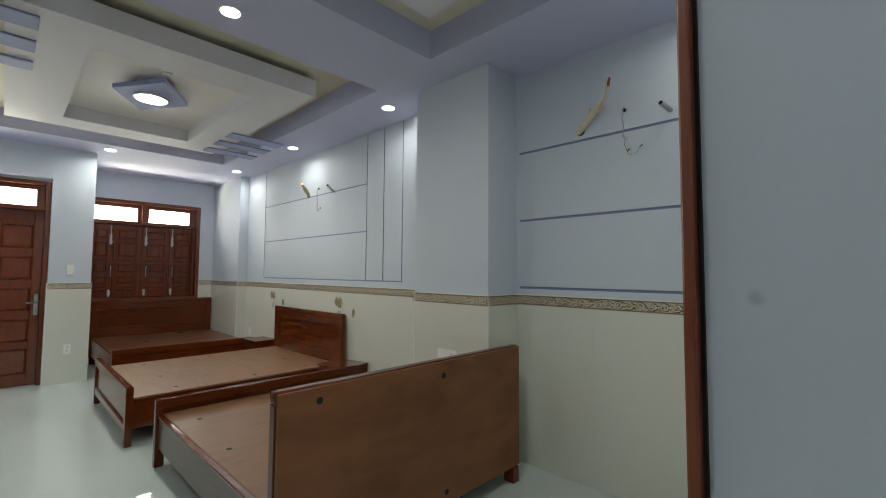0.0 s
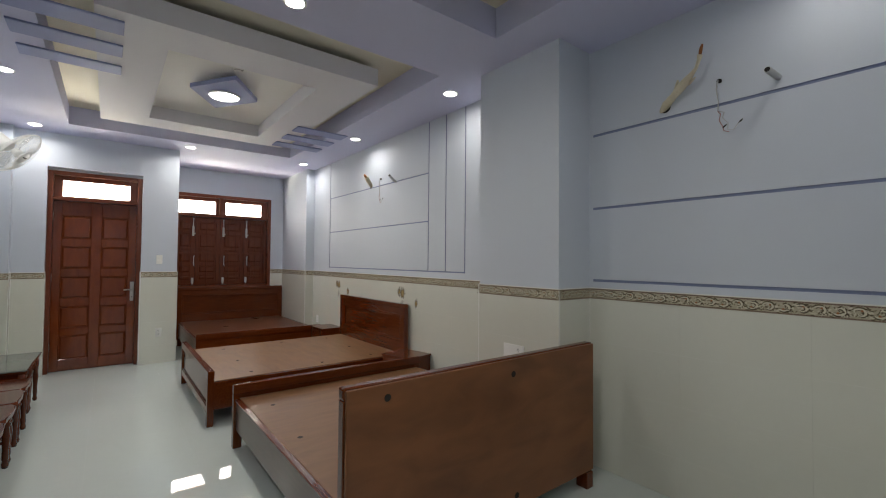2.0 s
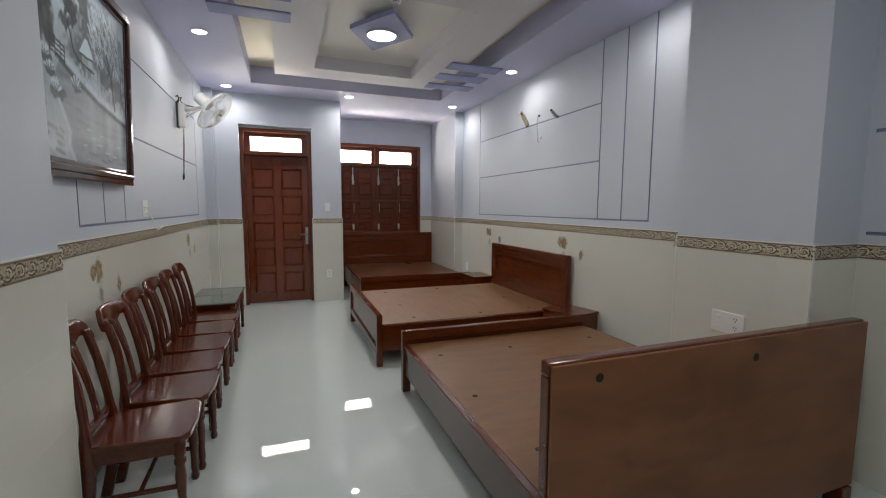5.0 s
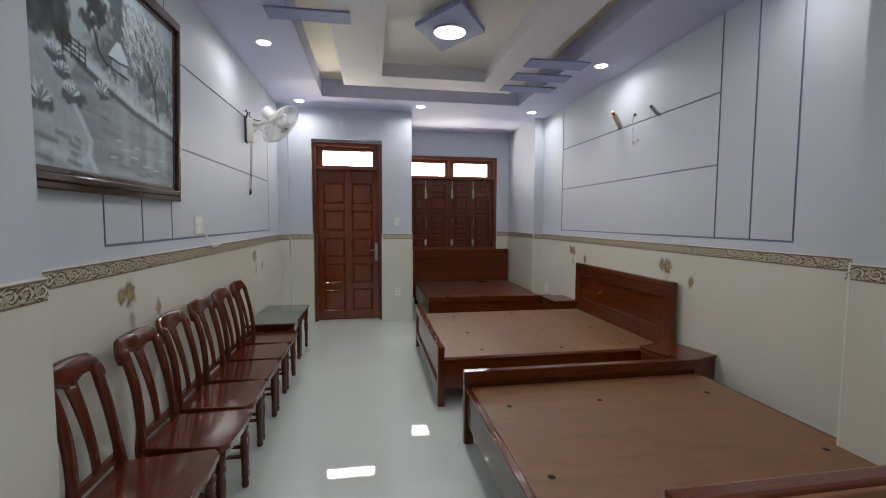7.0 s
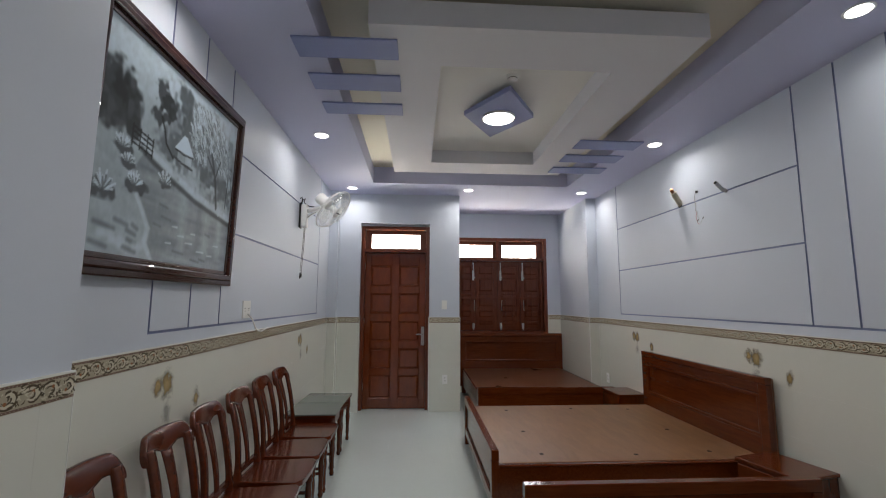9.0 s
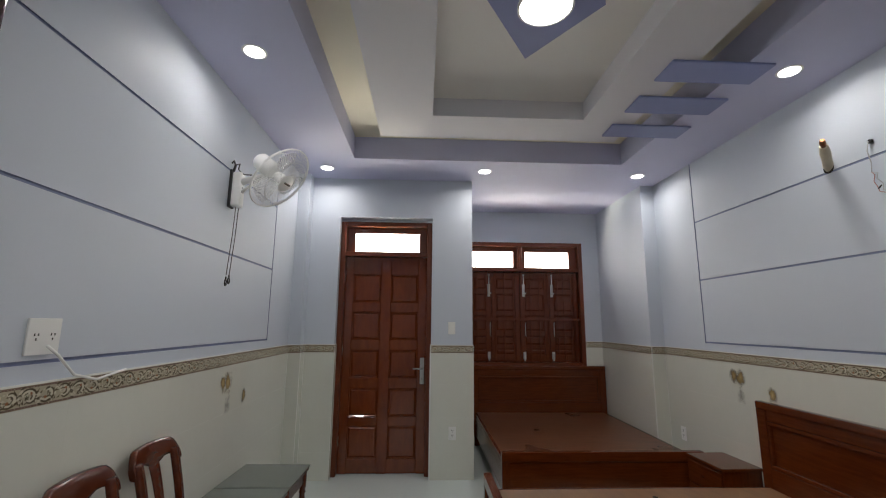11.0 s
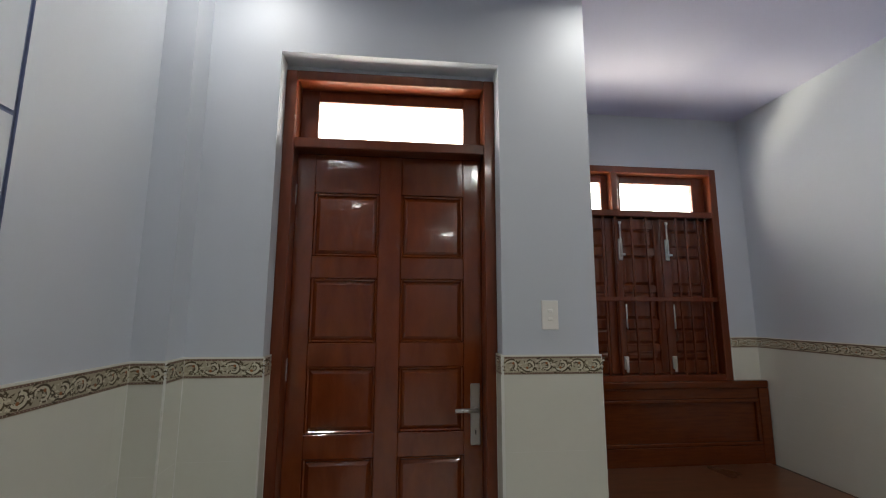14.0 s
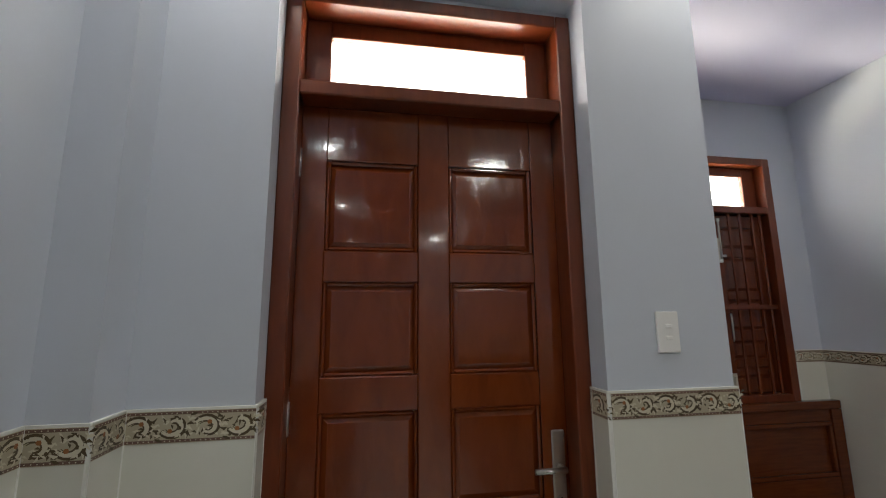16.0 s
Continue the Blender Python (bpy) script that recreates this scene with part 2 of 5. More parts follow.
M_STAIN = residue("brown_adhesive", (0.42, 0.30, 0.12), 1.0, 24)
M_BLOTCH = residue("pale_blotch", (0.74, 0.76, 0.78), 0.22, 60)
M_SMEAR = residue("grey_adhesive", (0.33, 0.31, 0.25), 0.45, 30)
M_PIPE = mat("insulation_tape", (0.62, 0.56, 0.42), 0.6, var=0.15, scale=50, bump=0.3)
M_PINK = mat("pink_wire", (0.42, 0.20, 0.19), 0.5, var=0.1)
M_COPPER = mat("copper_end", (0.30, 0.12, 0.05), 0.4, metal=0.8, var=0.2)
M_TOP = mat("table_glass_top", (0.16, 0.18, 0.165), 0.10, var=0.06, bump=0.0)
M_LIGHT = glow("lamp_diffuser", (1, 0.98, 0.95), 14)
M_PANE = glass("clear_pane")
M_FANG = mat("fan_blade_plastic", (0.75, 0.77, 0.79), 0.2, var=0.02, bump=0.0)
M_FANG.node_tree.nodes["Principled BSDF"].inputs["Alpha"].default_value = 0.28


# ---- helpers for meshes ----
def box(bm, x0, x1, y0, y1, z0, z1, mi=0):
    v = [bm.verts.new((x, y, z)) for x in (x0, x1) for y in (y0, y1) for z in (z0, z1)]
    for q in ((0, 1, 3, 2), (4, 6, 7, 5), (0, 4, 5, 1), (2, 3, 7, 6), (0, 2, 6, 4), (1, 5, 7, 3)):
        bm.faces.new([v[i] for i in q]).material_index = mi
    return v


def bbox(bm, x0, x1, y0, y1, z0, z1, r=0.004, mi=0, seg=1):
    """A box with softened edges."""
    v = box(bm, x0, x1, y0, y1, z0, z1, mi)
    es = list({e for p in v for e in p.link_edges})
    bmesh.ops.bevel(bm, geom=es, offset=r, segments=seg, affect="EDGES", profile=0.6, material=mi)


def tube(bm, pts, r, n=8, mi=0, cap=True):
    """A round bar along points; r is a number or one for each point."""
    rings = []
    pts = [Vector(p) for p in pts]
    for i, p in enumerate(pts):
        d = (pts[min(i + 1, len(pts) - 1)] - pts[max(i - 1, 0)]).normalized()
        a = d.orthogonal().normalized() if i == 0 else (a - d * a.dot(d)).normalized()
        b = d.cross(a)
        ri = r[i] if hasattr(r, "__len__") else r
        rings.append([bm.verts.new(p + (a * math.cos(2 * math.pi * k / n) + b * math.sin(2 * math.pi * k / n)) * ri) for k in range(n)])
    for q, s in zip(rings, rings[1:]):
        for k in range(n):
            f = bm.faces.new((q[k], q[(k + 1) % n], s[(k + 1) % n], s[k]))
            f.smooth, f.material_index = True, mi
    if cap:
        bm.faces.new(rings[0][::-1]).material_index = mi
        bm.faces.new(rings[-1]).material_index = mi


def lathe(bm, prof, n=16, at=(0, 0, 0), mi=0):
    """A turned shape about z from (radius, height) pairs."""
    tube_pts = [[bm.verts.new((at[0] + max(r, 1e-4) * math.cos(2 * math.pi * k / n), at[1] + max(r, 1e-4) * math.sin(2 * math.pi * k / n), at[2] + z)) for k in range(n)] for r, z in prof]
    for q, s in zip(tube_pts, tube_pts[1:]):
        for k in range(n):
            f = bm.faces.new((q[k], q[(k + 1) % n], s[(k + 1) % n], s[k]))
            f.smooth, f.material_index = True, mi
    bm.faces.new(tube_pts[0][::-1]).material_index = mi
    bm.faces.new(tube_pts[-1]).material_index = mi


def mesh_of(name, bm, mats):
    bmesh.ops.recalc_face_normals(bm, faces=bm.faces[:])
    me = bpy.data.meshes.new(name)
    bm.to_mesh(me)
    bm.free()
    for m in mats if hasattr(mats, "__len__") else (mats,):
        me.materials.append(m)
    return me


def part(name, bm, material, parent=None, label=""):
    ob = new(name, mesh_of(name, bm, material))
    if parent:
        ob.parent = parent
    if label:
        tagged(ob, label)
    return ob


def thing(name, label, category, at=(0, 0, 0), rz=0.0, group=""):
    ob = new(name)
    ob.matrix_world = pose(*at, 0, 0, rz)
    return tagged(ob, label, category, group)


def solid(name, boxes, material, label, category="wall"):
    """A piece of the setting made of plain blocks."""
    bm = bmesh.new()
    for b in boxes:
        box(bm, *b)
    return tagged(part(name, bm, material), label, category, kind="structure")


def framed(bm, u0, u1, v0, v1, w0, w1, bar, put):
    """A rectangular frame in the u-v plane, from depth w0 to w1; put maps (u,v,w) boxes to xyz boxes."""
    for a in ((u0, u1, v1 - bar, v1), (u0, u1, v0, v0 + bar), (u0, u0 + bar, v0 + bar, v1 - bar), (u1 - bar, u1, v0 + bar, v1 - bar)):
        put(bm, a[0], a[1], a[2], a[3], w0, w1)


def bevel_panel(bm, x0, x1, z0, z1, y, slope, rise, mi=0):
    """A raised and fielded panel facing -y: a flat field with sloping margins, set at y."""
    out = [bm.verts.new(p) for p in ((x0, y, z0), (x1, y, z0), (x1, y, z1), (x0, y, z1))]
    inn = [bm.verts.new(p) for p in ((x0 + slope, y - rise, z0 + slope), (x1 - slope, y - rise, z0 + slope), (x1 - slope, y - rise, z1 - slope), (x0 + slope, y - rise, z1 - slope))]
    bm.faces.new(inn).material_index = mi
    for k in range(4):
        bm.faces.new((out[k], out[(k + 1) % 4], inn[(k + 1) % 4], inn[k])).material_index = mi


# ---- the room: plan ----
XL, XR, XA, XP = -0.89, 2.763, 2.623, 0.84      # left wall, right wall, alcove's right and left walls
YD, YW, YB = 7.16, 8.358, 0.313                  # door wall, window wall, wall beside the entry
DX0, DX1, DTOP = -0.491, 0.437, 2.47           # door opening
WX0, WX1, WZ0, WZ1 = 0.875, 2.405, 0.90, 2.465  # window opening
BORD0, BORD1 = 1.138, 1.208                     # patterned border
TOPZ = 3.25

floor = solid("floor", [(-1.2, 3.1, -1.6, 8.8, -0.15, -0.0006)], M_FGROUT, "pale grout bed under glossy polished floor tiles", "floor")

wall_door = solid("wall_door", [(-1.1, DX0, YD, YD + 0.22, 0, TOPZ), (DX1, XP, YD, YD + 0.22, 0, TOPZ), (DX0, DX1, YD, YD + 0.22, DTOP, TOPZ), (DX0, DX1, 7.27, YD + 0.22, 2.441, DTOP), (XL, -0.775, 7.03, YD, 0, CEIL)], M_WALL,
                  "pale blue painted wall round the panelled door")
wall_alcove = solid("wall_alcove", [(XP - 0.2, XP, YD + 0.22, YW + 0.2, 0, TOPZ)], M_WALL, "pale blue painted side wall of the window alcove")
wall_window = solid("wall_window", [(XP, WX0, YW, YW + 0.2, 0, TOPZ), (WX1, XA + 0.35, YW, YW + 0.2, 0, TOPZ), (WX0, WX1, YW, YW + 0.2, WZ1, TOPZ), (WX0, WX1, YW, YW + 0.2, 0, WZ0)], M_WALL,
                    "pale blue painted wall round the shuttered window")
wall_right = solid("wall_right", [(XR + 0.008, XR + 0.22, YB, 7.18, 0, TOPZ), (XA, XR + 0.22, 7.18, YW, 0, TOPZ)], [M_WALL], "pale blue painted wall with dark blue decorative grooves")
column = solid("wall_column", [(2.417, XR + 0.008, 2.06, 2.81, 0, CEIL)], M_WALL, "pale blue painted square column against the wall")
wall_left = solid("wall_left", [(XL - 0.22, XL - 0.008, -1.6, YD, 0, TOPZ)], M_WALL, "pale blue painted wall with dark blue decorative grooves")
pilaster = solid("wall_pilaster", [(XL - 0.008, -0.742, 2.06, 2.765, 0, CEIL)], M_WALL, "pale blue painted pilaster beside the picture")
wall_entry = solid("wall_entry", [(0.504, XR + 0.2, 0.16, YB, 0, TOPZ)], M_WALL, "plain grey-blue painted wall beside the entry")
wall_hall = solid("wall_hall", [(0.504, 0.64, -1.6, 0.16, 0, TOPZ)], M_WALL, "plain grey-blue painted side wall of the entry")
wall_back = solid("wall_back", [(XL - 0.2, 0.7, -1.8, -1.6, 0, TOPZ)], M_WALL, "plain grey-blue painted wall behind the entry")


def grooved(name, parent, x_back, x_face, y0, y1, grooves, z0=BORD1, z1=CEIL):
    """A plaster layer on a wall that runs along y, cut through by narrow grooves (ya, yb, za, zb)."""
    ys = sorted({y0, y1, *[v for g in grooves for v in g[:2]]})
    zs = sorted({z0, z1, *[v for g in grooves for v in g[2:]]})
    bm = bmesh.new()
    on = {}
    for i in range(len(ys) - 1):
        for k in range(len(zs) - 1):
            cy, cz = (ys[i] + ys[i + 1]) / 2, (zs[k] + zs[k + 1]) / 2
            on[i, k] = not any(g[0] < cy < g[1] and g[2] < cz < g[3] for g in grooves)
    for (i, k), full in on.items():
        a, b, c, d = ys[i], ys[i + 1], zs[k], zs[k + 1]
        x = x_face if full else x_back
        f = bm.faces.new([bm.verts.new(p) for p in ((x, a, c), (x, b, c), (x, b, d), (x, a, d))])
        f.material_index = 0 if full else 1
        if full:
            for di, dk, p, q in ((-1, 0, (a, c), (a, d)), (1, 0, (b, c), (b, d)), (0, -1, (a, c), (b, c)), (0, 1, (a, d), (b, d))):
                if on.get((i + di, k + dk)) is False:
                    g = bm.faces.new([bm.verts.new(w) for w in ((x_face, *p), (x_face, *q), (x_back, *q), (x_back, *p))])
                    g.material_index = 1
    bmesh.ops.remove_doubles(bm, verts=bm.verts[:], dist=1e-5)
    return part(name, bm, (M_WALL, M_GROOVE), parent)


G = 0.013
grooved("plaster_panel", wall_right, XR + 0.007, XR, 2.81, 7.18,
        [(3.388, 6.552, 1.272, 1.272 + G), (3.98, 6.54, 1.80, 1.80 + G), (3.98, 6.54, 2.315, 2.315 + G)] + [(y, y + G, 1.272, CEIL) for y in (3.388, 3.685, 3.98, 6.54)])
grooved("plaster_panel", wall_right, XR + 0.007, XR, YB, 2.06,
        [(0.45, 2.03, z, z + 0.017) for z in (1.255, 1.752, 2.262)])
grooved("plaster_panel", wall_left, XL - 0.007, XL, 2.765, 7.03,
        [(3.36, 6.492, 1.272, 1.272 + G), (4.02, 6.48, 1.835, 1.835 + G), (4.02, 6.48, 2.365, 2.365 + G)] + [(y, y + G, 1.272, CEIL) for y in (3.36, 3.685, 4.02, 6.48)])
grooved("plaster_panel", wall_left, XL - 0.007, XL, -1.6, 2.06, [], 0)

# ---- ceiling, one mesh: soffit with two trays, hanging slabs ----
bm = bmesh.new()
TRAYS = [(-0.282, 2.159, 3.02, 6.60), (-0.22, 2.10, 0.72, 2.33)]
SLABS = [(0.0, 1.876, 3.515, 6.12), (0.12, 1.75, 1.06, 1.985)]
ZT = 3.075
for y0, y1 in ((-1.8, 0.72), (2.33, 3.02), (6.60, 8.6)):
    box(bm, -1.0, 2.95, y0, y1, CEIL, TOPZ - 0.02, 0)
for x0, x1, y0, y1 in TRAYS:
    box(bm, -1.0, x0, y0, y1, CEIL, TOPZ - 0.02, 0)
    box(bm, x1, 2.95, y0, y1, CEIL, TOPZ - 0.02, 0)
    box(bm, x0 - 0.01, x1 + 0.01, y0 - 0.01, y1 + 0.01, ZT, TOPZ - 0.03, 2)
SZ0, SZ1 = CEIL + 0.001, 3.017
x0, x1, y0, y1 = SLABS[0]
ix0, ix1, iy0, iy1 = 0.405, 1.492, 3.90, 5.76
for b in ((x0, x1, y0, iy0), (x0, x1, iy1, y1), (x0, ix0, iy0, iy1), (ix1, x1, iy0, iy1)):
    box(bm, *b, SZ0, SZ1, 1)
box(bm, ix0 - 0.02, ix1 + 0.02, iy0 - 0.02, iy1 + 0.02, 3.007, ZT, 3)
x0, x1, y0, y1 = SLABS[1]
box(bm, x0, x1, y0, y1, SZ0, SZ1, 1)
box(bm, x0 + 0.3, x1 - 0.3, y0 + 0.3, y1 - 0.3, SZ1, ZT, 1)
ceiling = tagged(part("ceiling", bm, (M_SOFFIT, M_SLAB, M_CREAM, M_INNER)), "lavender plaster ceiling with stepped trays and white hanging slabs", "ceiling", kind="structure")

for x0, x1, ys in ((-0.438, 0.148, ((3.636, 3.832), (4.022, 4.224), (4.425, 4.605))), (1.722, 2.315, ((5.024, 5.228), (5.406, 5.614), (5.800, 5.994)))):
    for a, b in ys:
        bm = bmesh.new()
        bbox(bm, x0, x1, a, b, CEIL - 0.014, CEIL + 0.0005, 0.003)
        tagged(part("trim", bm, M_BAR), "blue painted flat bar bridging the ceiling tray", "ceiling trim", "ceiling bars", "structure")

# ---- ceiling lights ----
bm = bmesh.new()
ring = [(0.052, -0.002), (0.060, -0.004), (0.066, -0.001), (0.066, 0.0), (0.052, 0.0)]
lathe(bm, ring, 28)
ring_me = mesh_of("trim_ring", bm, M_WHITE)
bm = bmesh.new()
lathe(bm, [(0.052, -0.0045), (0.050, -0.0055), (0.01, -0.0058)], 28)
disc_me = mesh_of("diffuser", bm, M_LIGHT)
# includes the two unseen fixtures added over the entry
for dx, dy in DOWNLIGHTS:
    d = thing("downlight", "round white recessed ceiling downlight, switched on", "downlight", (dx, dy, CEIL), group="downlights")
    new("trim_ring", ring_me).parent = d
    new("diffuser", disc_me).parent = d

lamp = thing("ceiling_lamp", "blue diamond-shaped ceiling lamp with round lit diffuser", "ceiling lamp", (LAMP[0], LAMP[1] - 0.02, 2.918))
bm = bmesh.new()
lo = [bm.verts.new((x, y, 0)) for x, y in ((-0.285, 0), (0, -0.44), (0.285, 0), (0, 0.44))]
hi = [bm.verts.new((v.co.x, v.co.y, 0.038)) for v in lo]
bm.faces.new(lo), bm.faces.new(hi)
for k in range(4):
    bm.faces.new((lo[k], lo[(k + 1) % 4], hi[(k + 1) % 4], hi[k]))
part("plate", bm, M_BAR, lamp)
bm = bmesh.new()
box(bm, -0.12, 0.12, -0.14, 0.14, 0.038, 0.0895)
part("mount", bm, M_WHITE, lamp)
bm = bmesh.new()
lathe(bm, [(0.135, 0.0), (0.135, -0.012), (0.126, -0.016), (0.124, -0.01)], 40, (0, 0.02, 0))
part("rim", bm, M_WHITE, lamp)
bm = bmesh.new()
lathe(bm, [(0.124, -0.010), (0.120, -0.015), (0.06, -0.0165), (0.005, -0.017)], 40, (0, 0.02, 0))
part("diffuser", bm, M_LIGHT, lamp)

det = thing("smoke_detector", "small round white ceiling sensor", "smoke detector", (0.93, 4.225, 3.007))
bm = bmesh.new()
lathe(bm, [(0.045, 0), (0.045, -0.012), (0.034, -0.022), (0.034, -0.03), (0.02, -0.036), (0.002, -0.037)], 20)
part("cover", bm, M_WHITE, det)
bm = bmesh.new()
lathe(bm, [(0.0345, -0.0225), (0.0345, -0.0265)], 20)
part("slot", bm, M_DARK, det)

# ---- door ----
door = tagged(new("door_1"), "closed glossy reddish-brown panelled wooden door with a transom pane", "door", kind="structure")
FY0, FY1, LY = 7.245, 7.375, 7.325
bm = bmesh.new()
for b in ((DX0, DX0 + 0.05, FY0, FY1, 0, 2.44), (DX1 - 0.05, DX1, FY0, FY1, 0, 2.44), (DX0 + 0.05, DX1 - 0.05, FY0, FY1, 2.395, 2.44), (DX0 + 0.05, DX1 - 0.05, FY0, FY1, 2.085, 2.13)):
    bbox(bm, *b, 0.004)
for b in ((DX0 + 0.05, DX0 + 0.13, 7.335, 7.37, 2.13, 2.395), (DX1 - 0.13, DX1 - 0.05, 7.335, 7.37, 2.13, 2.395), (DX0 + 0.13, DX1 - 0.13, 7.335, 7.37, 2.34, 2.395), (DX0 + 0.13, DX1 - 0.13, 7.335, 7.37, 2.13, 2.145)):
    bbox(bm, *b, 0.003)
# unseen strips and backing board, added to block daylight round the leaf
for q in ((DX0 + 0.0505, DX0 + 0.08, 0, 2.084), (DX1 - 0.08, DX1 - 0.0505, 0, 2.084), (DX0 + 0.08, DX1 - 0.08, 2.05, 2.084)):
    box(bm, q[0], q[1], 7.3685, 7.3745, q[2], q[3])
box(bm, DX0 + 0.05, DX1 - 0.05, 7.37, 7.3745, -0.002, 0.02)
box(bm, DX0 + 0.02, DX1 - 0.02, 7.3755, 7.392, 0, 2.11)
part("door_frame", bm, M_CASE, door)
bm = bmesh.new()
box(bm, DX0 + 0.128, DX1 - 0.128, 7.350, 7.354, 2.143, 2.342)
pane = part("pane", bm, M_PANE, door, "bright clear transom pane")
pane.visible_shadow = False
bm = bmesh.new()
lx0, lx1 = DX0 + 0.0506, DX1 - 0.0506
cols = ((-0.362, -0.075), (0.022, 0.305))
rows = ((1.622, 1.908), (1.252, 1.528), (0.883, 1.152), (0.519, 0.786), (0.135, 0.436))
xs = [lx0, cols[0][0], cols[0][1], cols[1][0], cols[1][1], lx1]
for k in (0, 2, 4):
    bbox(bm, xs[k], xs[k + 1], LY, LY + 0.042, 0.004, 2.0846, 0.0015)
zs = [0.006] + [v for r in rows[::-1] for v in r] + [2.0846]
for c in cols:
    for k in range(0, len(zs), 2):
        bbox(bm, c[0], c[1], LY + 0.0008, LY + 0.0412, zs[k], zs[k + 1], 0.003)
leaf = part("door_leaf", bm, M_DOOR, door)
for c in cols:
    for r in rows:
        bm = bmesh.new()
        box(bm, c[0] - 0.002, c[1] + 0.002, LY + 0.017, LY + 0.032, r[0] - 0.002, r[1] + 0.002)
        bevel_panel(bm, c[0] + 0.012, c[1] - 0.012, r[0] + 0.012, r[1] - 0.012, LY + 0.0168, 0.016, 0.009)
        for a in ((c[0], c[0] + 0.012, r[0], r[1]), (c[1] - 0.012, c[1], r[0], r[1]), (c[0] + 0.012, c[1] - 0.012, r[0], r[0] + 0.012), (c[0] + 0.012, c[1] - 0.012, r[1] - 0.012, r[1])):
            bbox(bm, a[0], a[1], LY + 0.004, LY + 0.017, a[2], a[3], 0.005)
        part("door_panel", bm, M_DOOR, leaf)
handle = part("door_handle", bmesh.new(), M_STEEL, leaf, "brushed steel lever handle on a long plate")
bm = bmesh.new()
bbox(bm, 0.332, 0.374, LY - 0.008, LY, 0.827, 1.079, 0.004)
tube(bm, [(0.353, LY - 0.006, 0.975), (0.353, LY - 0.045, 0.975)], 0.009, 12)
tube(bm, [(0.359, LY - 0.045, 0.975), (0.31, LY - 0.047, 0.976), (0.262, LY - 0.044, 0.975)], [0.009, 0.0085, 0.008], 10)
lathe(bm, [(0.011, 0), (0.011, 0.004)], 14, (0, 0, 0))
for v in bm.verts[-28:]:
    v.co = Vector((0.353 + v.co.x, LY - 0.008 - v.co.z, 0.885 + v.co.y))
handle.data = mesh_of("door_handle", bm, M_STEEL)
bm = bmesh.new()
box(bm, 0.3505, 0.3555, LY - 0.0126, LY - 0.012, 0.872, 0.890)
part("keyhole", bm, M_DARK, leaf)
for z in (0.25, 1.1, 1.85):
    bm = bmesh.new()
    tube(bm, [(lx0 - 0.002, LY - 0.006, z), (lx0 - 0.002, LY - 0.006, z + 0.09)], 0.006, 10)
    part("hinge", bm, M_STEEL, door)

# ---- window ----
window = tagged(new("window_1"), "wooden window with closed brown panelled shutters, iron bars and bright transom panes", "window", kind="structure")
wy = YW - 0.012
bm = bmesh.new()
for b in ((WX0, WX0 + 0.06, wy, YW + 0.12, WZ0, WZ1), (WX1 - 0.055, WX1, wy, YW + 0.12, WZ0, WZ1), (WX0 + 0.06, WX1 - 0.055, wy, YW + 0.12, WZ1 - 0.05, WZ1), (WX0 + 0.06, WX1 - 0.055, wy, YW + 0.12, WZ0, WZ0 + 0.05),
          (WX0 + 0.06, WX1 - 0.055, wy + 0.002, YW + 0.12, 2.085, 2.13), (1.567, 1.617, wy + 0.002, YW + 0.12, 2.13, WZ1 - 0.05)):
    bbox(bm, *b, 0.004)
# unseen strips and board behind the shutters, added to keep daylight out
for x in (0.935, 1.222, 1.592, 1.970, 2.350):
    box(bm, x - 0.02, x + 0.02, YW + 0.0875, YW + 0.115, 0.95, 2.085)
box(bm, 0.935, 2.350, YW + 0.088, YW + 0.114, 2.05, 2.0845)
box(bm, 0.935, 2.350, YW + 0.088, YW + 0.114, 0.951, 0.99)
box(bm, WX0 + 0.02, WX1 - 0.02, YW + 0.1205, YW + 0.136, WZ0, 2.11)
part("window_frame", bm, M_CASE, window)
for a, b in ((0.935, 1.567), (1.617, 2.35)):
    bm = bmesh.new()
    g0, g1 = (0.94, 1.518) if a < 1 else (1.672, 2.252)
    for q in ((a, g0, 2.13, WZ1 - 0.05), (g1, b, 2.13, WZ1 - 0.05), (g0, g1, 2.355, WZ1 - 0.05), (g0, g1, 2.13, 2.145)):
        bbox(bm, q[0], q[1], YW + 0.06, YW + 0.095, q[2], q[3], min(0.003, (q[1] - q[0]) / 3))
    part("transom_sash", bm, M_CASE, window)
    bm = bmesh.new()
    box(bm, g0 - 0.002, g1 + 0.002, YW + 0.076, YW + 0.08, 2.143, 2.357)
    p = part("pane", bm, M_PANE, window, "bright clear transom pane")
    p.visible_shadow = False
edges = [0.935, 1.222, 1.592, 1.970, 2.350]
for a, b in zip(edges, edges[1:]):
    bm = bmesh.new()
    a, b, sy = a + 0.002, b - 0.002, YW + 0.05
    for q in ((a, a + 0.06, 0.955, 2.08), (b - 0.06, b, 0.955, 2.08)):
        bbox(bm, q[0], q[1], sy, sy + 0.036, q[2], q[3], 0.003)
    rz = ((0.955, 1.04), (1.11, 1.16), (1.27, 1.335), (1.80, 1.86), (1.53, 1.58), (2.0, 2.08))
    for q in rz:
        bbox(bm, a + 0.06, b - 0.06, sy + 0.001, sy + 0.035, q[0], q[1], 0.003)
    box(bm, a + 0.058, b - 0.058, sy + 0.018, sy + 0.03, 0.97, 2.07)
    zz = sorted(v for q in rz for v in q)[1:-1]
    for z0, z1 in zip(zz[::2], zz[1::2]):
        bevel_panel(bm, a + 0.066, b - 0.066, z0 + 0.006, z1 - 0.006, sy + 0.0175, 0.018, 0.010)
    part("shutter", bm, M_SHUT, window)
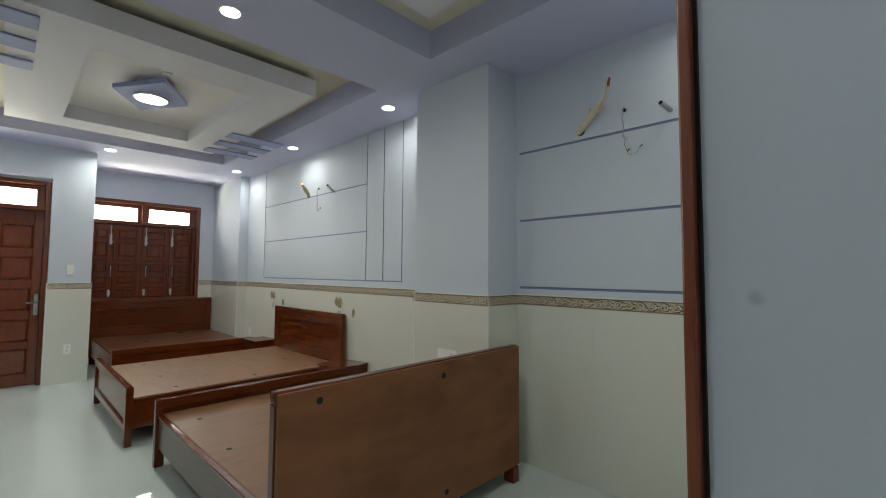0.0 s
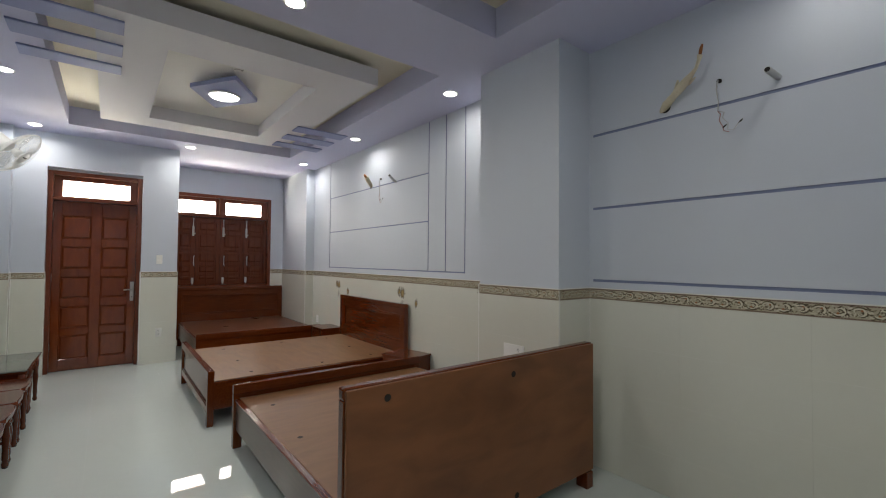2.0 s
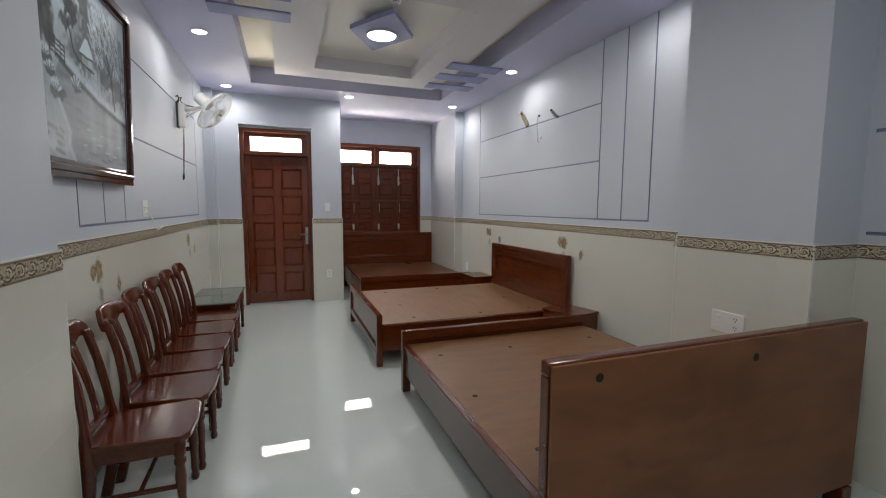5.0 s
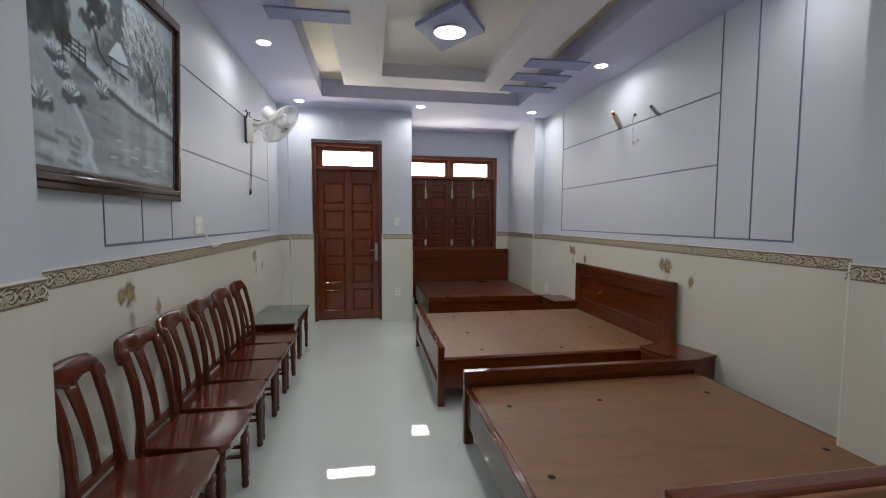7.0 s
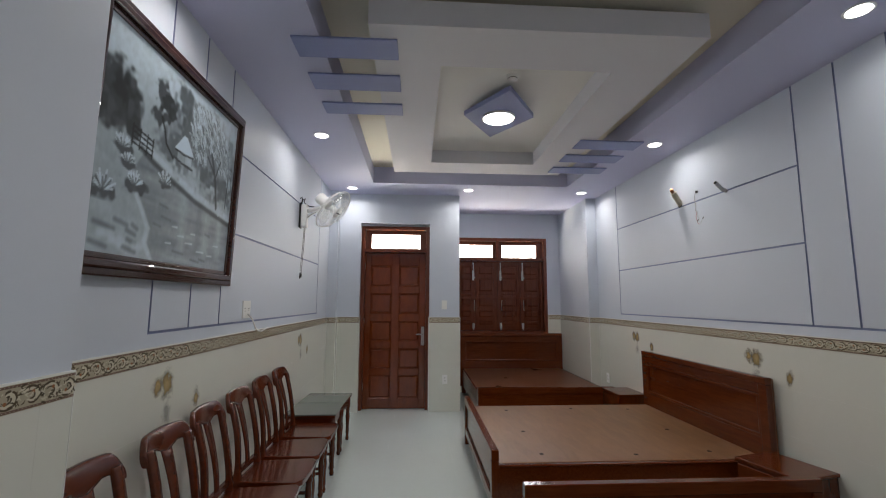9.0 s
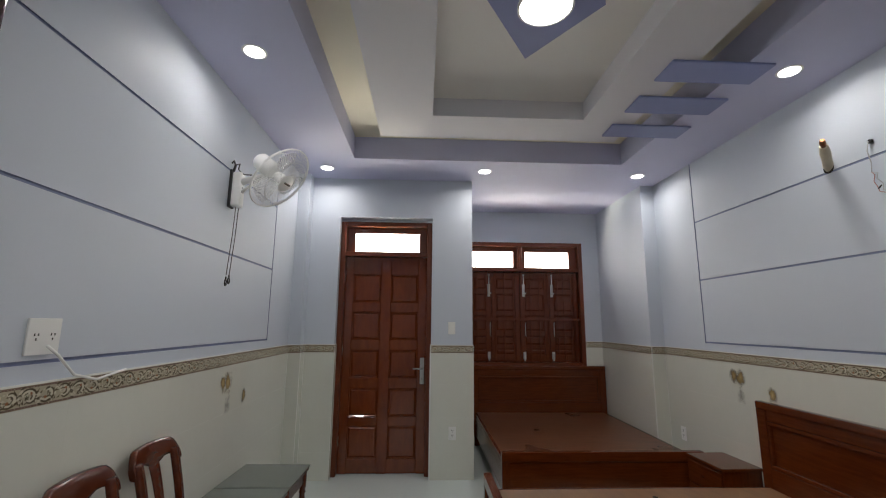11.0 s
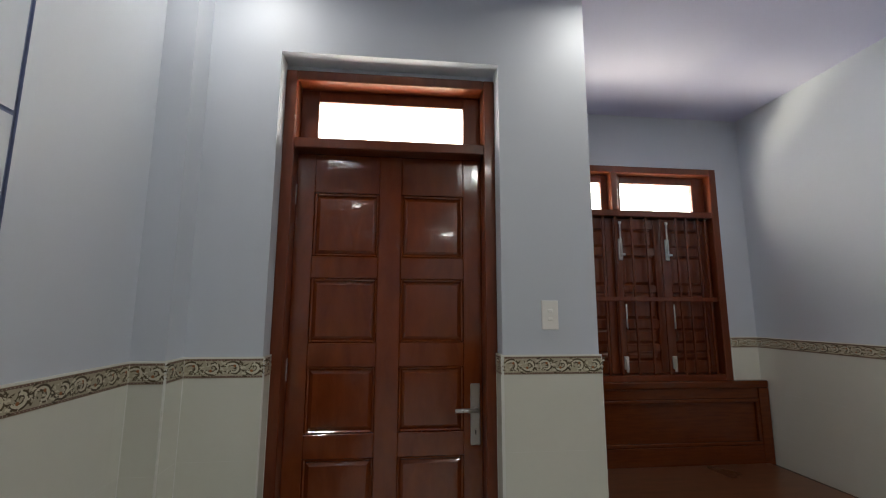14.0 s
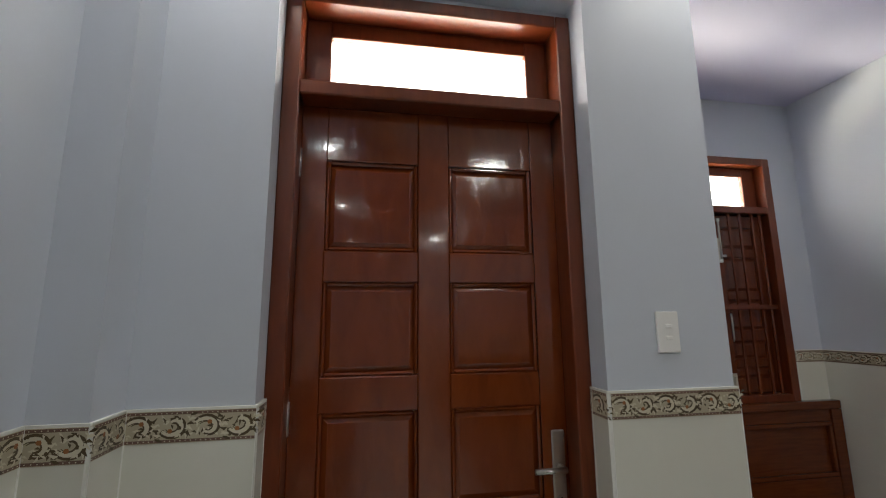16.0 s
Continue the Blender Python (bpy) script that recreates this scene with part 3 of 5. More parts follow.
for x in (1.19, 1.64, 2.006):
    bm = bmesh.new()
    bbox(bm, x - 0.016, x + 0.016, YW + 0.040, YW + 0.049, 1.765, 1.925, 0.003)
    tube(bm, [(x, YW + 0.036, 1.79), (x, YW + 0.036, 2.055)], 0.006, 8)
    bbox(bm, x - 0.011, x + 0.011, YW + 0.030, YW + 0.040, 2.035, 2.055, 0.002)
    bbox(bm, x - 0.004, x + 0.03, YW + 0.026, YW + 0.040, 1.80, 1.815, 0.002)
    part("latch", bm, M_ALU, window, "grey metal shutter bolt")
    bm = bmesh.new()
    tube(bm, [(x + 0.02, YW + 0.04, 1.27), (x + 0.012, YW + 0.028, 1.29), (x + 0.012, YW + 0.028, 1.42), (x + 0.02, YW + 0.04, 1.44)], 0.005, 8)
    part("pull", bm, M_ALU, window, "slim metal pull")
    bm = bmesh.new()
    bbox(bm, x - 0.018, x + 0.018, YW + 0.040, YW + 0.049, 0.985, 1.075, 0.003)
    bbox(bm, x - 0.009, x + 0.009, YW + 0.030, YW + 0.040, 0.965, 1.06, 0.003)
    part("latch", bm, M_ALU, window, "grey metal shutter bolt")
for x in (0.975, 1.04, 1.155, 1.27, 1.385, 1.50, 1.595, 1.72, 1.835, 1.95, 2.07, 2.15, 2.245, 2.305):
    bm = bmesh.new()
    bbox(bm, x - 0.008, x + 0.008, YW + 0.012, YW + 0.024, 0.95, 2.085, 0.002)
    part("bar", bm, M_SHUT, window)
bm = bmesh.new()
bbox(bm, 0.935, 2.350, YW + 0.006, YW + 0.012, 1.465, 1.495, 0.002)
part("crossbar", bm, M_SHUT, window)

# entry jamb
jamb = tagged(new("door_2"), "reddish-brown wooden jamb strip at the entry", "door frame", kind="structure")
bm = bmesh.new()
bbox(bm, 0.485, 0.525, 0.3088, 0.319, 0, 2.868, 0.002)
part("jamb", bm, M_JAMB, jamb)

# black strip in place of the shaded gap between jamb and wall
bm = bmesh.new()
box(bm, 0.4985, 0.5035, 0.3055, 0.3085, 0, 2.868)
part("gap_shade", bm, M_DARK, jamb)


# ---- beds: built with the head at y = 0 and the foot at y = L, x from 0 to W ----
def bed(label, at, rz, W, L, head=0.905, foot=0.46, deck=0.365, leg_out=0.016, holes=True, rail=None):
    b = thing("bed", label, "bed", at, rz, "beds")
    bm = bmesh.new()
    box(bm, 0.07, W - 0.07, 0.022, 0.036, 0.48, head - 0.045)
    hb = part("headboard", bm, M_WOODX, b)
    pieces = [("top_rail", (0, W, 0.016, 0.066, head - 0.05, head), 0.010), ("stile", (0, 0.075, 0.018, 0.062, 0.10, head - 0.0505), 0.004), ("stile", (W - 0.075, W, 0.018, 0.062, 0.10, head - 0.0505), 0.004),
              ("bottom_rail", (0.0755, W - 0.0755, 0.019, 0.061, 0.10, 0.49), 0.003), ("moulding", (0.0755, W - 0.0755, 0.034, 0.058, head - 0.145, head - 0.12), 0.006),
              ("moulding", (0.0755, W - 0.0755, 0.034, 0.058, 0.4905, 0.515), 0.006), ("moulding", (0.0755, 0.10, 0.034, 0.058, 0.5155, head - 0.1455), 0.006),
              ("moulding", (W - 0.10, W - 0.0755, 0.034, 0.058, 0.5155, head - 0.1455), 0.006), ("frieze", (0.0755, W - 0.0755, 0.020, 0.052, head - 0.1195, head - 0.0505), 0.003)]
    for name, q, r in pieces:
        bm = bmesh.new()
        bbox(bm, *q, r, seg=2)
        part(name, bm, M_WOODX, hb)
    bm = bmesh.new()
    bbox(bm, 0.006, W - 0.006, 0.0, 0.015, 0.10, head - 0.008, 0.002)
    part("back_panel", bm, M_PLYB, hb, "scuffed brown plywood back with drilled holes")
    for x, z in ((0.19, 0.82), (0.95, 0.80), (0.98, 0.165), (0.22, 0.17), (1.50, 0.80)):
        if x < W - 0.2 and holes:
            bm = bmesh.new()
            lathe(bm, [(0.016, -0.0005), (0.016, 0.0006)], 18)
            for v in bm.verts:
                v.co = Vector((x + v.co.x, 0.0002 - v.co.z, z + v.co.y))
            part("bolt_hole", bm, M_DARK, hb)
    for x in (0.025, W - 0.09):
        bm = bmesh.new()
        bbox(bm, x, x + 0.065, leg_out, 0.068, 0, 0.0995, 0.004)
        part("leg", bm, M_WOOD, b)
    # foot
    bm = bmesh.new()
    f0, f1 = (0.01, W - 0.02)
    box(bm, f0 + 0.05, f1 - 0.05, L - 0.036, L - 0.016, 0.15, foot - 0.06)
    fb = part("footboard", bm, M_WOODX, b)
    for name, q in (("top_rail", (f0, f1, L - 0.05, L, foot - 0.07, foot)), ("bottom_rail", (f0 + 0.0605, f1 - 0.0605, L - 0.048, L - 0.002, 0.10, 0.165)),
                    ("moulding", (f0 + 0.0605, f1 - 0.0605, L - 0.02, L - 0.006, foot - 0.082, foot - 0.0705)), ("moulding", (f0 + 0.0605, f1 - 0.0605, L - 0.02, L - 0.006, 0.1655, 0.177))):
        bm = bmesh.new()
        bbox(bm, *q, 0.004)
        part(name, bm, M_WOODX, fb)
    for x in (f0, f1 - 0.06):
        bm = bmesh.new()
        bbox(bm, x, x + 0.06, L - 0.0502, L + 0.0002, 0, foot - 0.0705, 0.004)
        part("leg", bm, M_WOOD, b)
    # side rails and deck
    for x in (0.03, W - 0.055):
        bm = bmesh.new()
        bbox(bm, x, x + 0.025, 0.066, L - 0.0505, 0.13, 0.345, 0.003)
        part("side_rail", bm, rail or M_RAIL, b, "" if rail else "unvarnished dull brown side rail")
        bm = bmesh.new()
        bbox(bm, x - 0.012, x + 0.025, 0.066, L - 0.0505, 0.346, deck - 0.004, 0.004)
        part("rail_cap", bm, M_WOODY, b)
    bm = bmesh.new()
    bbox(bm, 0.052, W - 0.057, 0.067, L - 0.051, deck - 0.018, deck, 0.002)
    dk = part("deck", bm, M_PLYX if holes else M_PLYR, b, "bare plywood bed deck with finger holes" if holes else "dark red-stained plywood bed deck")
    if holes:
        for y in (0.36, 0.92, 1.58):
            for x in (0.20, W / 2 - 0.1, W - 0.24) if y != 0.92 else (0.16, W - 0.2):
                bm = bmesh.new()
                lathe(bm, [(0.016, deck - 0.0005), (0.016, deck + 0.0006)], 16, (x, y, 0))
                part("finger_hole", bm, M_DARK, dk)
    for y in (L * 0.33, L * 0.66):
        bm = bmesh.new()
        bbox(bm, 0.056, W - 0.057, y, y + 0.03, 0.16, deck - 0.0185, 0.002)
        part("crossbeam", bm, M_RAIL, b)
        bm = bmesh.new()
        bbox(bm, W / 2 - 0.02, W / 2 + 0.02, y, y + 0.03, 0, 0.1595, 0.002)
        part("leg", bm, M_RAIL, b)
    return b


bed("bare wooden bed frame seen from behind its plywood headboard", (0.84, 1.875, 0), 0, 1.685, 1.93, 0.885, 0.463, leg_out=-0.012)
# head at the right wall, foot towards the room
bed("bare reddish-brown wooden bed frame with its head at the wall", (2.735, 4.300, 0), 90, 1.645, 1.965, 0.908, 0.457, rail=M_WOODX)
bed("bare reddish-brown wooden bed frame below the shuttered window", (2.604, YW - 0.016, 0), 180, 1.64, 1.90, 0.918, 0.435, 0.375, holes=False, rail=M_WOODX)


def nightstand(at, rz, w, d, h, label):
    n = thing("nightstand", label, "nightstand", at, rz, "nightstands")
    bm = bmesh.new()
    bbox(bm, -w / 2, w / 2, -d / 2, d / 2, h - 0.022, h, 0.006, seg=2)
    part("top", bm, M_WOODY, n)
    bm = bmesh.new()
    bbox(bm, -w / 2 + 0.012, w / 2 - 0.008, -d / 2 + 0.01, d / 2 - 0.01, 0.06, h - 0.0225, 0.003)
    part("body", bm, M_WOOD, n)
    for z0, z1 in ((0.08, 0.235), (0.245, h - 0.035)):
        bm = bmesh.new()
        bbox(bm, -w / 2 - 0.002, -w / 2 + 0.0115, -d / 2 + 0.02, d / 2 - 0.02, z0, z1, 0.003)
        dr = part("drawer", bm, M_WOODY, n)
        bm = bmesh.new()
        tube(bm, [(-w / 2 - 0.002, 0, (z0 + z1) / 2), (-w / 2 - 0.016, 0, (z0 + z1) / 2), (-w / 2 - 0.022, 0, (z0 + z1) / 2)], [0.006, 0.006, 0.012], 12)
        part("knob", bm, M_WOOD, dr)
    for x in (-w / 2 + 0.012, w / 2 - 0.048):
        for y in (-d / 2 + 0.01, d / 2 - 0.05):
            bm = bmesh.new()
            bbox(bm, x, x + 0.04, y, y + 0.04, 0, 0.0595, 0.003)
            part("leg", bm, M_WOOD, n)
    return n


nightstand((2.555, 4.06, 0), 14, 0.33, 0.40, 0.43, "small reddish-brown wooden nightstand turned askew between two beds")
nightstand((2.60, 6.24, 0), 2, 0.31, 0.40, 0.432, "small reddish-brown wooden nightstand pushed against a bed")


# ---- chairs: facing +x, seat centre at the origin ----
def chair(at, rz):
    c = thing("dining_chair", "glossy dark reddish-brown wooden dining chair with slatted back", "chair", at, rz, "chairs along the wall")
    sh = 0.405

    def oval(x, y, z, hx, hy):
        """A ring of a rounded rectangle, level at z."""
        return [bm.verts.new((x + hx * math.copysign(abs(math.cos(q)) ** 0.6, math.cos(q)), y + hy * math.copysign(abs(math.sin(q)) ** 0.6, math.sin(q)), z)) for q in [2 * math.pi * (k + 0.5) / 12 for k in range(12)]]

    def skin(bm, rings):
        n = len(rings[0])
        for q, r in zip(rings, rings[1:]):
            for k in range(n):
                bm.faces.new((q[k], q[(k + 1) % n], r[(k + 1) % n], r[k])).smooth = True
        bm.faces.new(rings[0]), bm.faces.new(rings[-1])

    bm = bmesh.new()
    fr, bk, dep = 0.198, 0.168, 0.19
    out = [(-dep, -bk), (dep - 0.03, -fr), (dep, -fr + 0.04), (dep + 0.008, 0), (dep, fr - 0.04), (dep - 0.03, fr), (-dep, bk)]
    for z0, z1 in ((sh - 0.028, sh),):
        lo = [bm.verts.new((x, y, z0)) for x, y in out]
        hi = [bm.verts.new((x, y, z1)) for x, y in out]
        bm.faces.new(lo[::-1]), bm.faces.new(hi)
        for k in range(len(out)):
            bm.faces.new((lo[k], lo[(k + 1) % len(out)], hi[(k + 1) % len(out)], hi[k]))
    bmesh.ops.bevel(bm, geom=bm.edges[:], offset=0.007, segments=2, affect="EDGES", profile=0.6)
    part("seat", bm, M_CHAIR, c)
    bm = bmesh.new()
    for s in (-1, 1):
        v = box(bm, -dep + 0.02, dep - 0.045, s * 0.150 - 0.01, s * 0.150 + 0.01, sh - 0.085, sh - 0.0285)
        for p in v:
            p.co.y += s * (p.co.x + 0.1) * 0.07
    box(bm, dep - 0.05, dep - 0.03, -0.15, 0.15, sh - 0.085, sh - 0.0285)
    box(bm, -dep + 0.02, -dep + 0.04, -0.14, 0.14, sh - 0.085, sh - 0.0285)
    part("apron", bm, M_CHAIR, c)
    prof = [(0.016, 0), (0.020, 0.02), (0.015, 0.045), (0.019, 0.06), (0.017, 0.12), (0.023, 0.21), (0.018, 0.265), (0.024, 0.275), (0.024, 0.287), (0.017, 0.30), (0.024, 0.312), (0.024, sh - 0.029)]
    for s in (-1, 1):
        bm = bmesh.new()
        lathe(bm, prof, 12, (dep - 0.045, s * 0.160, 0))
        part("front_leg", bm, M_CHAIR, c)
        # rear leg and back post in one sweep
        bm = bmesh.new()
        path = [(-dep - 0.035, 0), (-dep + 0.005, 0.2), (-dep + 0.008, sh), (-dep + 0.002, sh + 0.12), (-dep - 0.016, sh + 0.25), (-dep - 0.042, sh + 0.36), (-dep - 0.060, sh + 0.425)]
        smooth = []
        for i in range(len(path) - 1):
            p0, p1, p2, p3 = path[max(i - 1, 0)], path[i], path[i + 1], path[min(i + 2, len(path) - 1)]
            for u in (0, 0.25, 0.5, 0.75):
                smooth.append(tuple(0.5 * (2 * p1[k] + (p2[k] - p0[k]) * u + (2 * p0[k] - 5 * p1[k] + 4 * p2[k] - p3[k]) * u * u + (3 * p1[k] - p0[k] - 3 * p2[k] + p3[k]) * u ** 3) for k in (0, 1)))
        smooth.append(path[-1])
        rings = []
        for x, z in smooth:
            up = max(0.0, min(1.0, (z - sh) / 0.42))
            rings.append(oval(x, s * (0.150 - 0.030 * math.sin(math.pi * up * 0.55) + 0.012 * up * up), z, 0.024 - 0.010 * min(1, up * 5), 0.0205 + 0.004 * up))
        skin(bm, rings)
        part("back_post", bm, M_CHAIR, c)
    # crest rail with rounded shoulders and a dipped lower edge
    bm = bmesh.new()
    rings = []
    for i in range(29):
        u = -1 + i / 14
        v = abs(u)
        top = 0.480 - 0.012 * v * v - 0.055 * max(0, (v - 0.72) / 0.28) ** 2.4
        bot = 0.402 - 0.026 * max(0, 1 - v * 2.4) ** 0.8 - 0.034 * max(0, (v - 0.6) / 0.4) ** 1.5
        mid, half = (top + bot) / 2, (top - bot) / 2
        ring = []
        for k in range(14):
            a = 2 * math.pi * k / 14
            ca, sa = math.cos(a), math.sin(a)
            dz = half * math.copysign(abs(sa) ** 0.55, sa)
            ring.append(bm.verts.new((-dep - 0.046 - (mid + dz - 0.36) * 0.30 - 0.016 * (1 - u * u) + 0.0135 * math.copysign(abs(ca) ** 0.6, ca), u * 0.166, sh + mid + dz)))
        rings.append(ring)
    skin(bm, rings)
    part("crest_rail", bm, M_CHAIR, c)
    for off, w in ((0.0, 0.03),):
        bm = bmesh.new()
        rings = []
        for i in range(9):
            u = i / 8
            z = 0.03 + 0.38 * u
            x = -dep + 0.004 - 0.080 * u ** 1.7
            y, w = off, 0.021 + 0.015 * u ** 1.5
            rings.append(oval(x, y, sh + z, 0.0075, w))
        skin(bm, rings)
        part("back_slat", bm, M_CHAIR, c)
    bm = bmesh.new()
    box(bm, -dep - 0.008, -dep + 0.014, -0.13, 0.13, sh + 0.025, sh + 0.055)
    part("back_rail", bm, M_CHAIR, c)
    for s in (-1, 1):
        bm = bmesh.new()
        tube(bm, [(-dep + 0.0, s * 0.146, 0.165), (dep - 0.045, s * 0.158, 0.165)], 0.011, 8)
        part("stretcher", bm, M_CHAIR, c)
    bm = bmesh.new()
    tube(bm, [(-0.01, -0.15, 0.165), (-0.01, 0.15, 0.165)], 0.010, 8)
    part("stretcher", bm, M_CHAIR, c)
    return c


first = chair((-0.545, 2.965, 0), 1.5)
for k, (dx, turn) in enumerate(((0.02, -2), (0.0, 1), (-0.006, -1), (-0.01, 1.5), (-0.012, 0))):
    copy_thing(first, pose(-0.545 + dx, 2.965 + 0.408 * (k + 1), 0, 0, 0, turn))


def tea_table(at, rz):
    t = thing("tea_table", "small dark wooden tea table with a grey glass top", "table", at, rz, "tea tables")
    w, d, h = 0.44, 0.425, 0.46
    bm = bmesh.new()
    bbox(bm, -w / 2, w / 2, -d / 2, d / 2, h - 0.012, h, 0.003)
    part("tabletop", bm, M_TOP, t, "grey-green glass top")
    bm = bmesh.new()
    bbox(bm, -w / 2 + 0.006, w / 2 - 0.006, -d / 2 + 0.006, d / 2 - 0.006, h - 0.035, h - 0.0125, 0.005)
    for b in ((-w / 2 + 0.03, w / 2 - 0.03, -d / 2 + 0.025, -d / 2 + 0.045), (-w / 2 + 0.03, w / 2 - 0.03, d / 2 - 0.045, d / 2 - 0.025), (-w / 2 + 0.025, -w / 2 + 0.045, -d / 2 + 0.046, d / 2 - 0.046), (w / 2 - 0.045, w / 2 - 0.025, -d / 2 + 0.046, d / 2 - 0.046)):
        box(bm, *b, h - 0.105, h - 0.0352)
    part("apron", bm, M_CHAIR, t)
    prof = [(0.014, 0), (0.019, 0.02), (0.013, 0.05), (0.018, 0.08), (0.016, 0.14), (0.023, 0.24), (0.017, 0.29), (0.024, 0.30), (0.017, 0.315), (0.024, 0.33), (0.024, h - 0.036)]
    for sx in (-1, 1):
        for sy in (-1, 1):
            bm = bmesh.new()
            lathe(bm, prof, 12, (sx * (w / 2 - 0.036), sy * (d / 2 - 0.036), 0))
            part("leg", bm, M_CHAIR, t)
    return t


tt = tea_table((-0.625, 5.455, 0), 0)
copy_thing(tt, pose(-0.62, 5.895, 0, 0, 0, -1.5))

# ---- wall fan ----
fan = thing("wall_fan", "white wall-mounted fan with wire guard and pull cords", "fan", (XL, 5.625, 2.255))
bm = bmesh.new()
bbox(bm, 0.001, 0.016, -0.036, 0.036, -0.128, 0.124, 0.006)
part("mounting_plate", bm, M_BLACK, fan, "black plate behind the bracket")
bm = bmesh.new()
bbox(bm, 0.0165, 0.078, -0.034, 0.034, -0.122, 0.108, 0.020, seg=4)
part("bracket", bm, M_WHITE, fan)
N = Vector((0.74, -0.16, -0.65)).normalized()
HUB = Vector((0.345, -0.100, 0.042))
turn = N.to_track_quat("Z", "Y").to_matrix().to_4x4()


def faced(bm, start=0):
    bm.verts.ensure_lookup_table()
    for v in bm.verts[start:]:
        v.co = (Matrix.Translation(HUB) @ turn) @ v.co


bm = bmesh.new()
neck = HUB - N * 0.115 - Vector((0, 0, 0.045))
tube(bm, [(0.07, -0.004, 0.045), (0.13, -0.03, 0.052), neck - Vector((0.03, -0.01, 0.006)), neck], [0.024, 0.020, 0.019, 0.016], 12)
tube(bm, [neck - Vector((0, 0, 0.012)), neck + Vector((0, 0, 0.06))], [0.017, 0.022], 12)
tube(bm, [(0.075, 0.0, -0.02), (0.11, -0.02, 0.0), neck - Vector((0.02, 0, 0.01))], [0.010, 0.010, 0.010], 8)
part("arm", bm, M_WHITE, fan)
bm = bmesh.new()
lathe(bm, [(0.02, -0.205), (0.046, -0.203), (0.056, -0.19), (0.056, -0.085), (0.052, -0.08), (0.052, -0.07), (0.040, -0.06)], 28)
faced(bm)
part("motor_housing", bm, M_WHITE, fan)
bm = bmesh.new()
lathe(bm, [(0.056, 0.048), (0.056, 0.056), (0.05, 0.062), (0.002, 0.064)], 28)
faced(bm)
cap = part("badge", bm, M_WHITE, fan)
bm = bmesh.new()
box(bm, -0.034, 0.034, -0.006, 0.006, 0.064, 0.0655)
faced(bm)
part("badge_bar", bm, M_BLACK, cap)
bm = bmesh.new()
lathe(bm, [(0.032, -0.03), (0.036, 0.0), (0.03, 0.03), (0.002, 0.034)], 20)
faced(bm)
part("hub", bm, M_WHITE, fan)
for k in range(3):
    bm = bmesh.new()
    grid = []
    for i in range(7):
        r = 0.03 + 0.155 * i / 6
        half = 0.25 + 0.42 * math.sin(math.pi * min(1, 0.2 + 0.62 * i / 6))
        row = []
        for j in range(5):
            a = 2 * math.pi * k / 3 + (j / 4 - 0.5) * 2 * half
            row.append(bm.verts.new((r * math.cos(a), r * math.sin(a), 0.018 * (j / 2 - 1))))
        grid.append(row)
    for p, q in zip(grid, grid[1:]):
        for j in range(4):
            bm.faces.new((p[j], p[j + 1], q[j + 1], q[j])).smooth = True
    bmesh.ops.solidify(bm, geom=bm.faces[:], thickness=0.002)
    faced(bm)
    part("blade", bm, M_FANG, fan, "translucent plastic blade")
for side, name in ((1, "front_guard"), (-1, "rear_guard")):
    bm = bmesh.new()
    for r, z, w in ((0.214, 0.0, 0.0035), (0.15, 0.047 * side, 0.0018), (0.058, 0.055 * side, 0.003)):
        tube(bm, [(r * math.cos(2 * math.pi * k / 48), r * math.sin(2 * math.pi * k / 48), z + 0.003 * side) for k in range(49)], w, 5, cap=False)
    for k in range(90):
        a = 2 * math.pi * k / 90
        pts = [(r * math.cos(a + (0.214 - r) * 1.2), r * math.sin(a + (0.214 - r) * 1.2), z * side) for r, z in ((0.05, 0.055), (0.10, 0.053), (0.15, 0.047), (0.19, 0.030), (0.214, 0.003))]
        tube(bm, pts, 0.0010, 3, cap=False)
    faced(bm)
    part(name, bm, M_WHITE, fan)
for y, end in ((-0.012, 0.60), (0.028, 0.585)):
    bm = bmesh.new()
    tube(bm, [(0.05, y, -0.1), (0.045, y, -0.3), (0.03, y, -0.555)], 0.0022, 6)
    for i in range(12):
        lathe(bm, [(0.0004, -0.003), (0.0027, 0), (0.0004, 0.003)], 6, (0.047 - i * 0.0012, y, -0.12 - i * 0.036))
    cd = part("pull_cord", bm, M_BLACK, fan)
    bm = bmesh.new()
    tube(bm, [(0.03 + 0.0, y + 0.012 * math.cos(a), -end + 0.014 * math.sin(a) - (0.008 if math.sin(a) < -0.5 else 0)) for a in [2 * math.pi * k / 12 for k in range(13)]], 0.004, 6, cap=False)
    lathe(bm, [(0.004, 0), (0.005, 0.012), (0.002, 0.022)], 8, (0.03, y, -end + 0.014))
    part("pull_ring", bm, M_BLACK, cd)
for y, z in ((0.022, 0.03), (0.018, -0.005), (0.024, -0.03)):
    bm = bmesh.new()
    bbox(bm, 0.0775, 0.083, -y, -y + 0.03, z, z + 0.014, 0.002)
    part("button", bm, M_GREY, fan)
bm = bmesh.new()
tube(bm, [(0.012, -0.015, 0.112), (0.03, -0.03, 0.15), (0.05, -0.01, 0.165), (0.03, 0.02, 0.14), (0.045, 0.035, 0.12), (0.09, -0.02, 0.09), (0.15, -0.06, 0.075)], 0.0045, 7)
tube(bm, [(0.004, -0.02, 0.165), (0.02, -0.03, 0.18), (0.025, -0.01, 0.15), (0.02, -0.02, 0.11)], 0.006, 7)
part("power_cord", bm, M_BLACK, fan, "black looped power cord")


